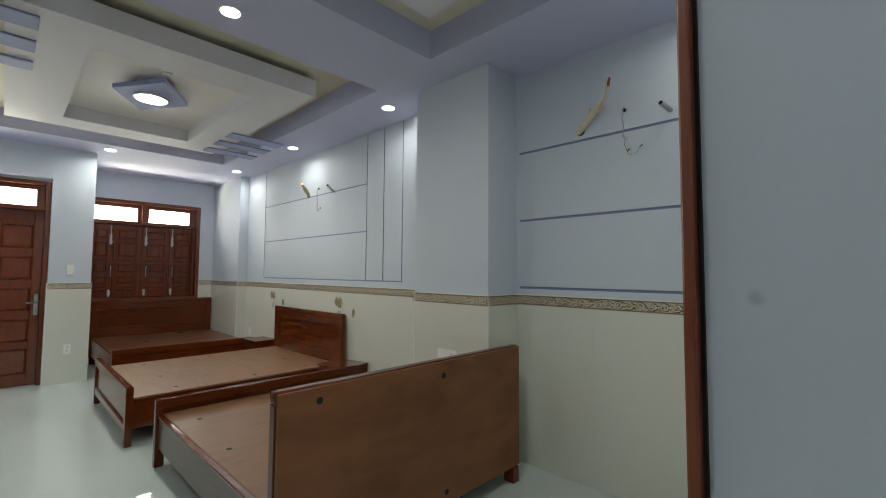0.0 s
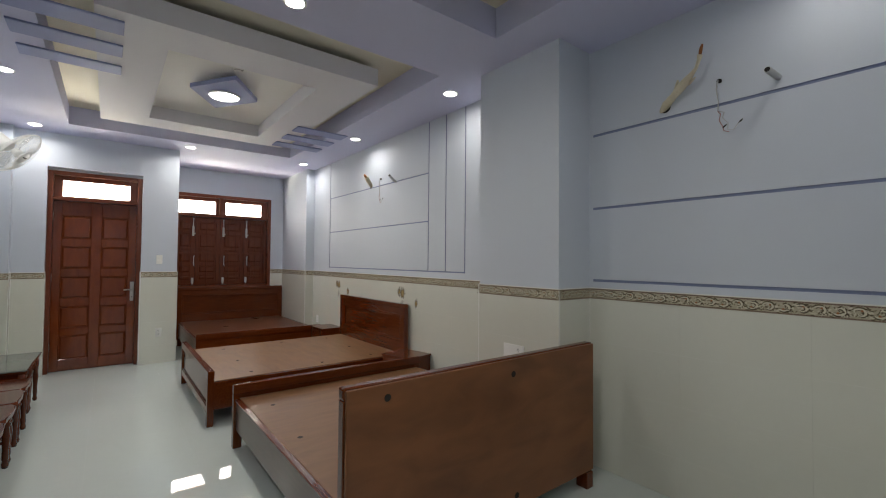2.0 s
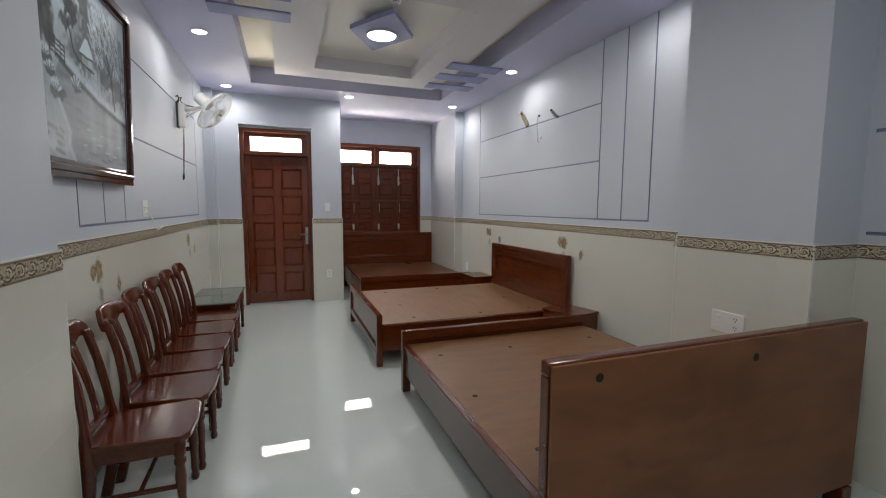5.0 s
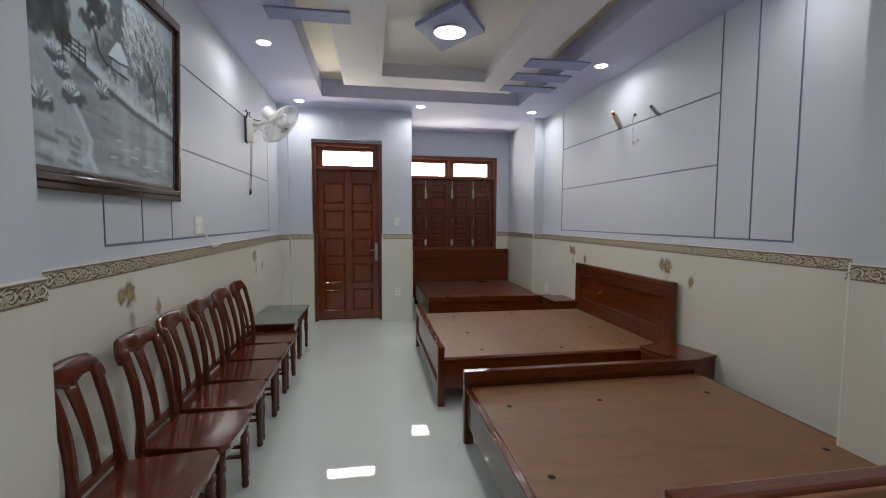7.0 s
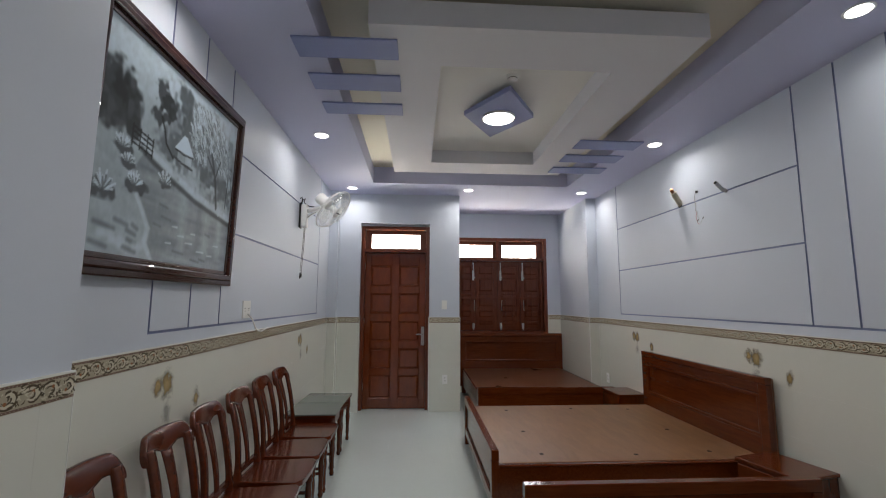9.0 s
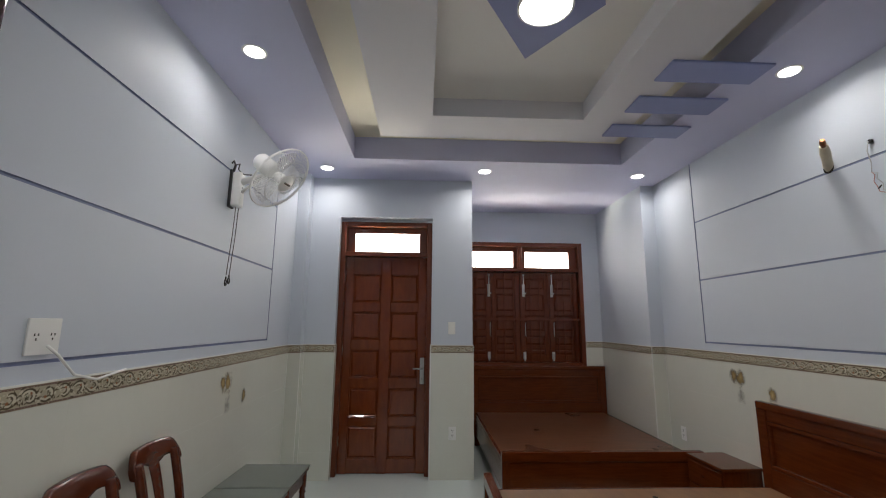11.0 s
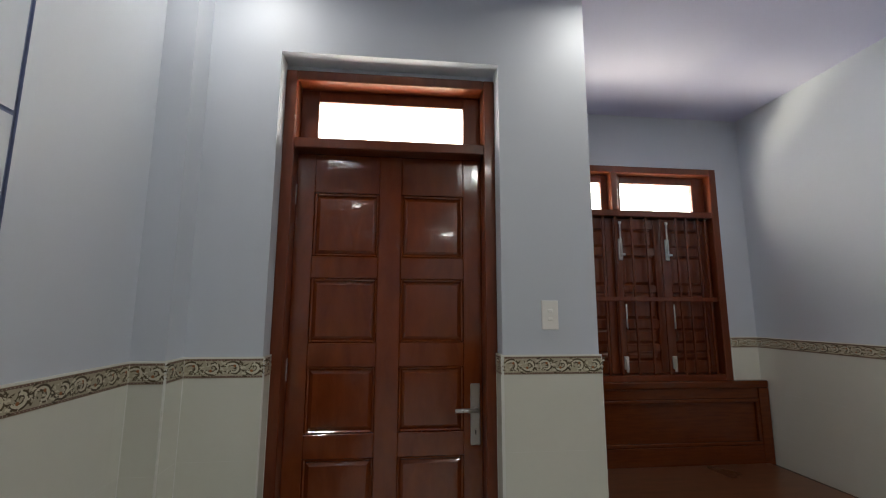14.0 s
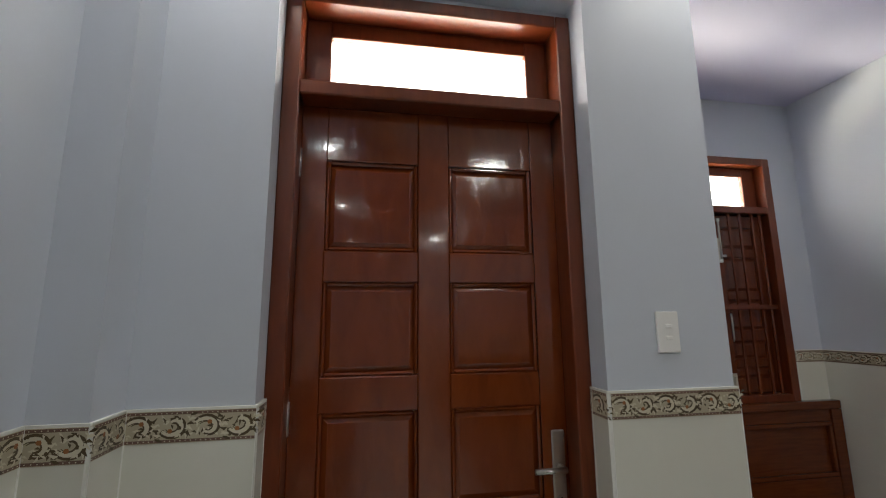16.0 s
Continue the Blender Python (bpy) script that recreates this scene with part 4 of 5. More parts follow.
# ---- picture on the left wall ----
pic = new("picture")
lean = math.degrees(math.atan2(0.030, 1.03))
pic.matrix_world = pose(XL + 0.012, 0, 1.505, 0, lean, 0) @ pose(0, 0, 0)
tagged(pic, "large grey landscape painting in a black moulded frame, hung tilted", "picture")
PY0, PY1, PH = 2.80, 4.045, 1.035
bm = bmesh.new()
for o, i, x in ((0.0, 0.035, 0.038), (0.030, 0.062, 0.050), (0.058, 0.085, 0.034)):
    for q in ((PY0 + o, PY1 - o, PH - i, PH - o), (PY0 + o, PY1 - o, o, i), (PY0 + o, PY0 + i, i, PH - i), (PY1 - i, PY1 - o, i, PH - i)):
        bbox(bm, 0.002, x, *q, 0.007, seg=2)
part("frame", bm, M_FRAME, pic)

# the painting: soft brushwork laid down stroke by stroke on a fine mesh of paint
CY0, CY1, CZ0, CZ1 = PY0 + 0.07, PY1 - 0.07, 0.07, PH - 0.07
NU, NV = 226, 180
PY, PZ = np.meshgrid(np.linspace(CY0, CY1, NU), np.linspace(CZ0, CZ1, NV))
dice = np.random.default_rng(4)


def clouds(cells_y, cells_z, turn=0.0):
    """Smooth noise from -1 to 1 over the canvas."""
    ca, sa = math.cos(turn), math.sin(turn)
    u, v = (PY - CY0) * ca + (PZ - CZ0) * sa, (PZ - CZ0) * ca - (PY - CY0) * sa
    u, v = (u + 2) * cells_y, (v + 2) * cells_z
    g = dice.random((int(v.max()) + 3, int(u.max()) + 3)) * 2 - 1
    i, j = u.astype(int), v.astype(int)
    fu, fv = u - i, v - j
    fu, fv = fu * fu * (3 - 2 * fu), fv * fv * (3 - 2 * fv)
    return (g[j, i] * (1 - fu) + g[j, i + 1] * fu) * (1 - fv) + (g[j + 1, i] * (1 - fu) + g[j + 1, i + 1] * fu) * fv


def step(v, a, b):
    t = np.clip((v - a) / (b - a), 0, 1)
    return t * t * (3 - 2 * t)


def lay(tone, cover):
    """Paint a tone over the canvas where cover is above nought."""
    global paint
    paint = paint * (1 - cover) + tone * cover


def brush(pts, width, tone, strength=1.0, soft=0.5):
    """A stroke along points, with soft flanks."""
    d = np.full(PY.shape, 9.0)
    for (y0, z0), (y1, z1) in zip(pts, pts[1:]):
        dy, dz = y1 - y0, z1 - z0
        t = np.clip(((PY - y0) * dy + (PZ - z0) * dz) / (dy * dy + dz * dz + 1e-9), 0, 1)
        d = np.minimum(d, np.hypot(PY - y0 - t * dy, PZ - z0 - t * dz))
    lay(tone, strength * (1 - step(d, width * (1 - soft), width * (1 + soft))))


def clump(cy, cz, ry, rz, tone, strength=0.9, rough=0.35, soft=0.25):
    """A mass of leaves or rock with an uneven soft edge."""
    r = np.hypot((PY - cy) / ry, (PZ - cz) / rz) + rough * fine_noise + rough * 0.6 * mid_noise
    lay(tone, strength * (1 - step(r, 1 - soft, 1 + soft)))


def tuft(cy, cz, size, n, tone, spread=1.1, lean=0.0):
    """A snowy bush: short strokes that fan out upwards."""
    for k in range(n):
        a = lean + spread * (2 * k / max(1, n - 1) - 1) + dice.uniform(-0.15, 0.15)
        q = size * dice.uniform(0.6, 1.0)
        brush([(cy, cz), (cy + q * math.sin(a), cz + q * math.cos(a))], 0.0042, tone, 0.8)


mid_noise, fine_noise = clouds(16, 16), clouds(45, 45)
paint = 0.36 + 0.05 * clouds(3, 4) + 0.09 * step(PZ, 0.62, 0.9)
# snowy slope, then the dark water with its reflections
lay(0.33 + 0.05 * clouds(5, 14, -0.45) + 0.025 * clouds(12, 40, -0.4), 1 - step(PZ, 0.50, 0.62))
shore = np.interp(PZ[:, 0], [0.07, 0.153, 0.214, 0.30, 0.366, 0.45, 0.53], [3.285, 3.222, 3.234, 3.17, 3.112, 3.10, 3.15])[:, None]
bank = np.interp(PY[0], [3.1, 3.204, 3.349, 3.562, 3.821, 3.98], [0.56, 0.522, 0.485, 0.435, 0.395, 0.375])[None, :]
water = step(PY, shore, shore + 0.018) * (1 - step(PZ, bank - 0.03, bank + 0.005))
lay(0.215 + 0.045 * clouds(3.5, 26) + 0.03 * clouds(9, 60) + 0.05 * (0.45 - PZ), water)
for y, w in ((3.47, 0.030), (3.62, 0.022), (3.70, 0.030), (3.84, 0.028)):
    brush([(y, 0.40), (y + 0.01, 0.17)], w, 0.36 if y != 3.62 else 0.13, 0.45, 0.9)
for y, z, q in ((3.45, 0.215, 0.05), (3.52, 0.19, 0.06), (3.63, 0.16, 0.07), (3.74, 0.15, 0.05), (3.40, 0.25, 0.04), (3.80, 0.21, 0.05), (3.56, 0.24, 0.04), (3.36, 0.17, 0.04)):
    brush([(y, z), (y + q, z + 0.002)], 0.004, 0.48, 0.75)
for y, z, q in ((3.29, 0.33, 0.06), (3.31, 0.28, 0.07), (3.26, 0.24, 0.05), (3.42, 0.14, 0.09), (3.58, 0.115, 0.08), (3.70, 0.26, 0.05), (3.66, 0.125, 0.06)):
    brush([(y, z), (y + q, z - 0.006)], 0.006, 0.11, 0.6, 0.8)
lay(0.47, 0.7 * (1 - step(np.abs(PY - shore + 0.012), 0.004, 0.022)) * (1 - step(PZ, 0.30, 0.40)))
# far bank with the path along the water
for k, tone in ((0.0, 0.46), (-0.034, 0.055)):
    brush([(3.13, 0.555 + k), (3.204, 0.527 + k), (3.349, 0.487 + k), (3.562, 0.438 + k), (3.821, 0.405 + k), (3.97, 0.385 + k)], 0.017 if k == 0 else 0.013, tone, 0.85, 0.7)
# cliff, far woods and trees
for cy, cz, ry, rz, tone in ((2.94, 0.68, 0.10, 0.13, 0.035), (3.01, 0.69, 0.07, 0.11, 0.04), (3.06, 0.64, 0.055, 0.09, 0.045), (2.93, 0.60, 0.11, 0.07, 0.06), (3.07, 0.585, 0.05, 0.05, 0.05)):
    clump(cy, cz, ry, rz, tone, 0.92, 0.2)
lay(0.10, 0.5 * step(clouds(30, 22), 0.15, 0.7) * (1 - step(np.hypot((PY - 2.98) / 0.14, (PZ - 0.66) / 0.15), 0.7, 1.0)))
for cy, cz, ry, rz, tone, st in ((3.40, 0.70, 0.13, 0.17, 0.15, 0.7), (3.33, 0.60, 0.11, 0.06, 0.10, 0.8), (3.40, 0.83, 0.07, 0.08, 0.075, 0.85), (3.45, 0.75, 0.08, 0.09, 0.09, 0.8), (3.62, 0.70, 0.16, 0.16, 0.14, 0.8), (3.83, 0.66, 0.15, 0.17, 0.19, 0.75), (3.85, 0.52, 0.12, 0.07, 0.11, 0.8), (3.66, 0.56, 0.10, 0.05, 0.10, 0.8)):
    clump(cy, cz, ry, rz, tone, st, 0.4, 0.4)
for cy, cz, ry, rz in ((3.24, 0.79, 0.055, 0.045), (3.285, 0.765, 0.045, 0.04), (3.215, 0.695, 0.035, 0.035), (3.265, 0.71, 0.03, 0.025)):
    clump(cy, cz, ry, rz, 0.045, 0.92, 0.5)
brush([(3.235, 0.70), (3.265, 0.655), (3.285, 0.60), (3.345, 0.555)], 0.006, 0.03, 0.95)
# snow-laden boughs
for cy, cz, ry, rz, n in ((3.52, 0.83, 0.055, 0.06, 70), (3.60, 0.85, 0.08, 0.06, 80), (3.50, 0.74, 0.05, 0.06, 60), (3.60, 0.75, 0.07, 0.07, 70), (3.70, 0.80, 0.08, 0.10, 80), (3.80, 0.74, 0.08, 0.12, 70), (3.57, 0.66, 0.06, 0.035, 40), (3.88, 0.66, 0.05, 0.10, 30)):
    for _ in range(n):
        a, q = dice.uniform(0, 6.283), math.sqrt(dice.random())
        y, z, d = cy + ry * q * math.cos(a), cz + rz * q * math.sin(a), dice.uniform(0.012, 0.034)
        brush([(y, z), (y + d * 0.55, z - d * 0.35), (y + d * 0.8, z - d)], 0.0034, dice.choice((0.55, 0.44, 0.36, 0.10)), 0.75)
for pts, w in (([(3.79, 0.415), (3.755, 0.55), (3.72, 0.63), (3.69, 0.69)], 0.011), ([(3.745, 0.57), (3.79, 0.68)], 0.006), ([(3.73, 0.60), (3.65, 0.665)], 0.006), ([(3.89, 0.44), (3.90, 0.62)], 0.005)):
    brush(pts, w, 0.06, 0.9)
tuft(3.82, 0.385, 0.05, 9, 0.42)
# hut, fence and bushes
for z in np.linspace(0.612, 0.685, 12):
    h = 0.062 * (0.69 - z) / 0.075 + 0.008
    brush([(3.432 - h, z), (3.432 + h * 1.15, z - 0.004)], 0.005, 0.56, 0.95)
for y in np.linspace(3.385, 3.49, 9):
    brush([(y, 0.565), (y, 0.60)], 0.008, 0.30 if y < 3.44 else 0.42, 0.9)
brush([(3.358, 0.604), (3.43, 0.598), (3.512, 0.607)], 0.005, 0.035, 0.9)
brush([(3.35, 0.565), (3.42, 0.553), (3.51, 0.548)], 0.006, 0.05, 0.9)
for dz in (0.0, 0.022, 0.044, 0.064):
    brush([(3.066, 0.530 + dz), (3.20, 0.512 + dz * 0.95)], 0.0042, 0.022, 0.95)
for y in (3.07, 3.115, 3.16, 3.198):
    brush([(y, 0.602 - (y - 3.066) * 0.15), (y, 0.518 - (y - 3.066) * 0.12)], 0.0042, 0.022, 0.95)
for cy, cz, q in ((3.02, 0.50, 0.045), (3.06, 0.45, 0.04), (3.112, 0.375, 0.055), (2.95, 0.315, 0.065), (3.307, 0.435, 0.05)):
    clump(cy + 0.012, cz - 0.012, q * 1.15, q * 0.55, 0.05, 0.85, 0.4)
    tuft(cy, cz - 0.01, q * 1.2, 13, 0.52, 1.2, 0.1)
    tuft(cy, cz - 0.015, q, 6, 0.09, 1.3)
for y, z, q in ((2.93, 0.19, 0.10), (3.03, 0.215, 0.07), (3.10, 0.185, 0.05), (3.11, 0.15, 0.05), (3.09, 0.118, 0.07), (2.92, 0.12, 0.08), (3.13, 0.21, 0.03)):
    brush([(y, z), (y + q, z - 0.012)], 0.010, 0.075, 0.6, 0.9)
for y, z, q in ((2.96, 0.155, 0.06), (3.02, 0.135, 0.05), (3.15, 0.13, 0.05)):
    brush([(y, z), (y + q, z)], 0.014, 0.50, 0.55, 0.9)
paint = np.clip((paint - 0.02) * 1.34 * (1 + 0.07 * fine_noise + 0.05 * clouds(90, 60)), 0.022, 0.7)

m = bpy.data.materials.new("painted_canvas")
m.use_nodes = True
nt = m.node_tree
b = nt.nodes["Principled BSDF"]
b.inputs["Roughness"].default_value = 0.45
b.inputs["Specular IOR Level"].default_value = 0.15
tint = nt.nodes.new("ShaderNodeAttribute")
tint.attribute_name = "paint"
nt.links.new(tint.outputs["Color"], b.inputs["Base Color"])
weave = nt.nodes.new("ShaderNodeTexNoise")
weave.inputs["Scale"].default_value, weave.inputs["Detail"].default_value = 420, 3
bp = nt.nodes.new("ShaderNodeBump")
bp.inputs["Strength"].default_value, bp.inputs["Distance"].default_value = 0.15, 0.001
nt.links.new(weave.outputs[0], bp.inputs["Height"])
nt.links.new(bp.outputs[0], b.inputs["Normal"])
bm = bmesh.new()
box(bm, 0.004, 0.026, PY0 + 0.06, PY1 - 0.06, 0.06, PH - 0.06)
canvas = part("canvas", bm, INK, pic, "grey painted river landscape with trees and a hut")
me = bpy.data.meshes.new("brushwork")
verts = np.stack([np.full(PY.size, 0.0268), PY.ravel(), PZ.ravel()], axis=1)
idx = np.arange(NU * NV).reshape(NV, NU)
quads = np.stack([idx[:-1, :-1], idx[:-1, 1:], idx[1:, 1:], idx[1:, :-1]], axis=-1).reshape(-1, 4)
me.from_pydata(verts.tolist(), [], quads.tolist())
layer = me.color_attributes.new("paint", "FLOAT_COLOR", "POINT")
flat = paint.ravel()
layer.data.foreach_set("color", np.stack([flat * 0.85, flat * 1.02, flat * 1.15, np.ones(flat.size)], axis=1).ravel())
me.materials.append(m)
new("brushwork", me).parent = canvas


# ---- switches and sockets ----
def wall_plate(name, label, at, rz, w, h, kind):
    """A plate that faces -y in its own axes."""
    p = thing(name, label, name.replace("_", " "), at, rz)
    bm = bmesh.new()
    bbox(bm, -w / 2, w / 2, -0.009, 0, -h / 2, h / 2, 0.003, seg=2)
    part("plate", bm, M_WHITE, p)
    if kind == "switch":
        for z in (-0.017, 0.017):
            bm = bmesh.new()
            bbox(bm, -0.011, 0.011, -0.013, -0.0091, z - 0.006, z + 0.006, 0.002)
            part("button", bm, M_WHITE, p)
    else:
        cs = [(w / 4, -0.024), (w / 4, 0.024)] if kind == "plate" else [(-w / 4, 0), (w / 4, 0)] if w > h else ([(0, -0.022), (0, 0.022)])
        for x, z in cs:
            for dx, dz in ((-0.007, 0.006), (0.007, 0.006), (0, -0.009)):
                bm = bmesh.new()
                box(bm, x + dx - 0.0022, x + dx + 0.0022, -0.0096, -0.0091, z + dz - 0.004, z + dz + 0.004)
                part("slot", bm, M_DARK, p)
    return p


wall_plate("light_switch", "white double light switch on the wall beside the door", (0.636, YD, 1.373), 0, 0.07, 0.118, "switch")
wall_plate("socket", "white double wall socket low beside the door", (0.645, YD - 0.008, 0.408), 0, 0.07, 0.118, "socket")
wide = wall_plate("socket", "white wall plate with switches and sockets on the tiled column", (2.409, 2.44, 0.736), -90, 0.19, 0.12, "plate")
for z in (-0.03, 0.0, 0.03):
    bm = bmesh.new()
    bbox(bm, -0.062, -0.044, -0.014, -0.0091, z - 0.006, z + 0.006, 0.002)
    part("button", bm, M_WHITE, wide)
wall_plate("socket", "white wall socket on the tiles above a nightstand", (XR - 0.008, 6.96, 0.45), -90, 0.07, 0.118, "socket")
box_l = wall_plate("socket", "white socket box with a loose white cable", (XL, 4.42, 1.36), 90, 0.125, 0.118, "socket")
bm = bmesh.new()
tube(bm, [(0.01, -0.012, -0.03), (0.03, -0.035, -0.06), (0.12, -0.03, -0.135), (0.24, -0.022, -0.165), (0.36, -0.02, -0.15), (0.40, -0.02, -0.145)], 0.005, 7)
part("cable", bm, M_WHITE, box_l, "loose white cable")


# ---- pipe stubs and wires left by an air conditioner ----
def stub(y, z, size, out, label):
    """Taped pipe end that comes out of the right wall and leans up and back along it."""
    s = thing("pipe_stub", label, "pipe", (XR, y, z))
    s.scale = (out, size, size)
    bm = bmesh.new()
    tube(bm, [(0.02, 0.03, -0.02), (-0.012, -0.01, 0.012), (-0.035, -0.06, 0.04), (-0.06, -0.11, 0.07), (-0.078, -0.155, 0.095), (-0.095, -0.19, 0.12), (-0.105, -0.215, 0.14), (-0.115, -0.232, 0.175), (-0.12, -0.24, 0.20)],
         [0.020, 0.025, 0.021, 0.026, 0.023, 0.013, 0.009, 0.010, 0.015], 10)
    tube(bm, [(-0.05, -0.08, 0.07), (-0.07, -0.10, 0.105), (-0.075, -0.105, 0.115)], [0.010, 0.008, 0.004], 7)
    tube(bm, [(-0.07, -0.16, 0.075), (-0.10, -0.20, 0.085), (-0.105, -0.21, 0.09)], [0.010, 0.006, 0.003], 7)
    part("insulation", bm, M_PIPE, s)
    bm = bmesh.new()
    tube(bm, [(-0.12, -0.24, 0.195), (-0.124, -0.246, 0.225), (-0.128, -0.255, 0.25)], [0.008, 0.010, 0.006], 8)
    part("copper_end", bm, M_COPPER, s)
    bm = bmesh.new()
    lathe(bm, [(0.030, 0), (0.030, 0.001)], 14)
    for v in bm.verts:
        v.co = Vector((-0.0008 - v.co.z, v.co.x, v.co.y - 0.004))
    part("wall_hole", bm, M_DARK, s)
    return s


stub(1.534, 2.337, 1.0, 1.0, "long cream taped pipe end leaning out of the wall")
short = thing("pipe_stub", "short cream taped pipe stub sticking out of the wall", "pipe", (XR, 5.255, 2.352))
bm = bmesh.new()
tube(bm, [(0.02, 0.01, -0.01), (-0.01, -0.008, 0.006), (-0.05, -0.045, 0.026), (-0.10, -0.09, 0.050), (-0.125, -0.112, 0.062), (-0.15, -0.135, 0.073)], [0.022, 0.026, 0.024, 0.027, 0.024, 0.020], 12)
tube(bm, [(-0.09, -0.085, 0.07), (-0.10, -0.10, 0.085), (-0.098, -0.108, 0.092)], [0.010, 0.007, 0.003], 7)
part("insulation", bm, M_PIPE, short)
bm = bmesh.new()
tube(bm, [(-0.148, -0.133, 0.072), (-0.17, -0.152, 0.085), (-0.182, -0.163, 0.094)], [0.013, 0.016, 0.012], 10)
part("copper_end", bm, M_COPPER, short)
bm = bmesh.new()
lathe(bm, [(0.034, 0), (0.034, 0.001)], 14)
for v in bm.verts:
    v.co = Vector((-0.0008 - v.co.z, v.co.x, v.co.y - 0.004))
part("wall_hole", bm, M_DARK, short)
for y, z, dy, dz in ((4.655, 2.318, -0.055, 0.055), (0.974, 2.335, 0.016, 0.013)):
    s = thing("drain_pipe", "short grey drain pipe end sticking out of the wall", "pipe", (XR, y, z))
    bm = bmesh.new()
    tube(bm, [(0.02, 0, 0), (-0.04, dy * 0.3, dz * 0.3), (-0.12, dy, dz)], 0.015, 12)
    part("sleeve", bm, M_GREY, s)
    bm = bmesh.new()
    tube(bm, [(-0.1198, dy * 0.998, dz * 0.998), (-0.1225, dy * 1.01, dz * 1.02)], 0.012, 12)
    part("bore", bm, M_DARK, s)
for y, z in ((5.00, 2.40), (1.24, 2.40)):
    w = thing("loose_wire", "thin loose wires hanging from a hole in the wall", "wire", (XR, y, z))
    bm = bmesh.new()
    tube(bm, [(0.01, 0, 0), (-0.015, 0.004, 0.004), (-0.022, 0.010, -0.05), (-0.020, 0.0, -0.12), (-0.022, 0.004, -0.17)], 0.0030, 6)
    part("wire", bm, M_GREY, w)
    bm = bmesh.new()
    tube(bm, [(-0.022, 0.004, -0.17), (-0.028, -0.03, -0.185), (-0.030, -0.022, -0.215), (-0.032, -0.05, -0.25), (-0.034, -0.048, -0.285), (-0.036, -0.075, -0.295), (-0.038, -0.10, -0.262)], 0.0022, 6)
    part("wire", bm, M_GREY, w)
    bm = bmesh.new()
    tube(bm, [(-0.022, 0.004, -0.17), (-0.026, -0.012, -0.19), (-0.030, -0.006, -0.225), (-0.033, -0.022, -0.26), (-0.034, -0.03, -0.288), (-0.035, -0.055, -0.30)], 0.0022, 6)
    part("wire", bm, M_PINK, w, "pinkish wire strand")
    for q in ((-0.038, -0.10, -0.262), (-0.034, -0.024, -0.272)):
        bm = bmesh.new()
        tube(bm, [q, (q[0], q[1] - 0.012, q[2] + 0.010), (q[0], q[1] - 0.02, q[2] + 0.016)], [0.003, 0.004, 0.002], 6)
        part("taped_end", bm, M_BLACK, w)
    bm = bmesh.new()
    tube(bm, [(0.002, 0, 0.004), (-0.012, 0, 0.002)], 0.012, 8)
    part("wire_hole", bm, M_DARK, w)


# ---- glue stains on the tiles ----
def stain(x, y, z, face, big, label="brown glue residue on the wall tiles"):
    s = thing("stain", label, "stain", (x, y, z))
    spots = [(0.0, 0.02, 0.095, 0.115, 0), (-0.07 * face, 0.025, 0.07, 0.085, 0), (0.01, -0.12, 0.07, 0.10, 1)] if big else [(0, 0, 0.06, 0.085, 0)]
    for k, (cy, cz, ry, rz, smear) in enumerate(spots):
        bm = bmesh.new()
        bm.faces.new([bm.verts.new((0, math.cos(2 * math.pi * i / 28), math.sin(2 * math.pi * i / 28))) for i in range(28)])
        p = part("smear" if smear else "residue", bm, M_SMEAR if smear else M_STAIN, s)
        p.matrix_local = Matrix.Translation((face * (0.0006 + 0.0005 * k), cy, cz)) @ Matrix.Diagonal((1, ry, rz, 1))


for y, z, bg in ((3.525, 1.015, True), (3.805, 0.912, False), (5.83, 1.012, True), (6.095, 0.917, False)):
    stain(XL + 0.0085, y, z, 1, bg)
for y, z, bg in ((6.17, 1.015, True), (5.88, 0.948, False), (4.465, 1.0, True), (4.19, 0.922, False)):
    stain(XR - 0.0085, y, z, -1, bg)

# soft pale spot coloured onto the wall in place of a shallow dent
blotch = thing("stain", "faint pale blotch on the painted entry wall", "stain", (0.5035, 0.268, 1.35))
bm = bmesh.new()
bm.faces.new([bm.verts.new((0, math.cos(2 * math.pi * i / 28), math.sin(2 * math.pi * i / 28))) for i in range(28)])
part("smear", bm, M_BLOTCH, blotch).matrix_local = Matrix.Diagonal((1, 0.012, 0.014, 1))


# ---- wall tiles and patterned border ----
TH = 0.008
TILE = 0.60


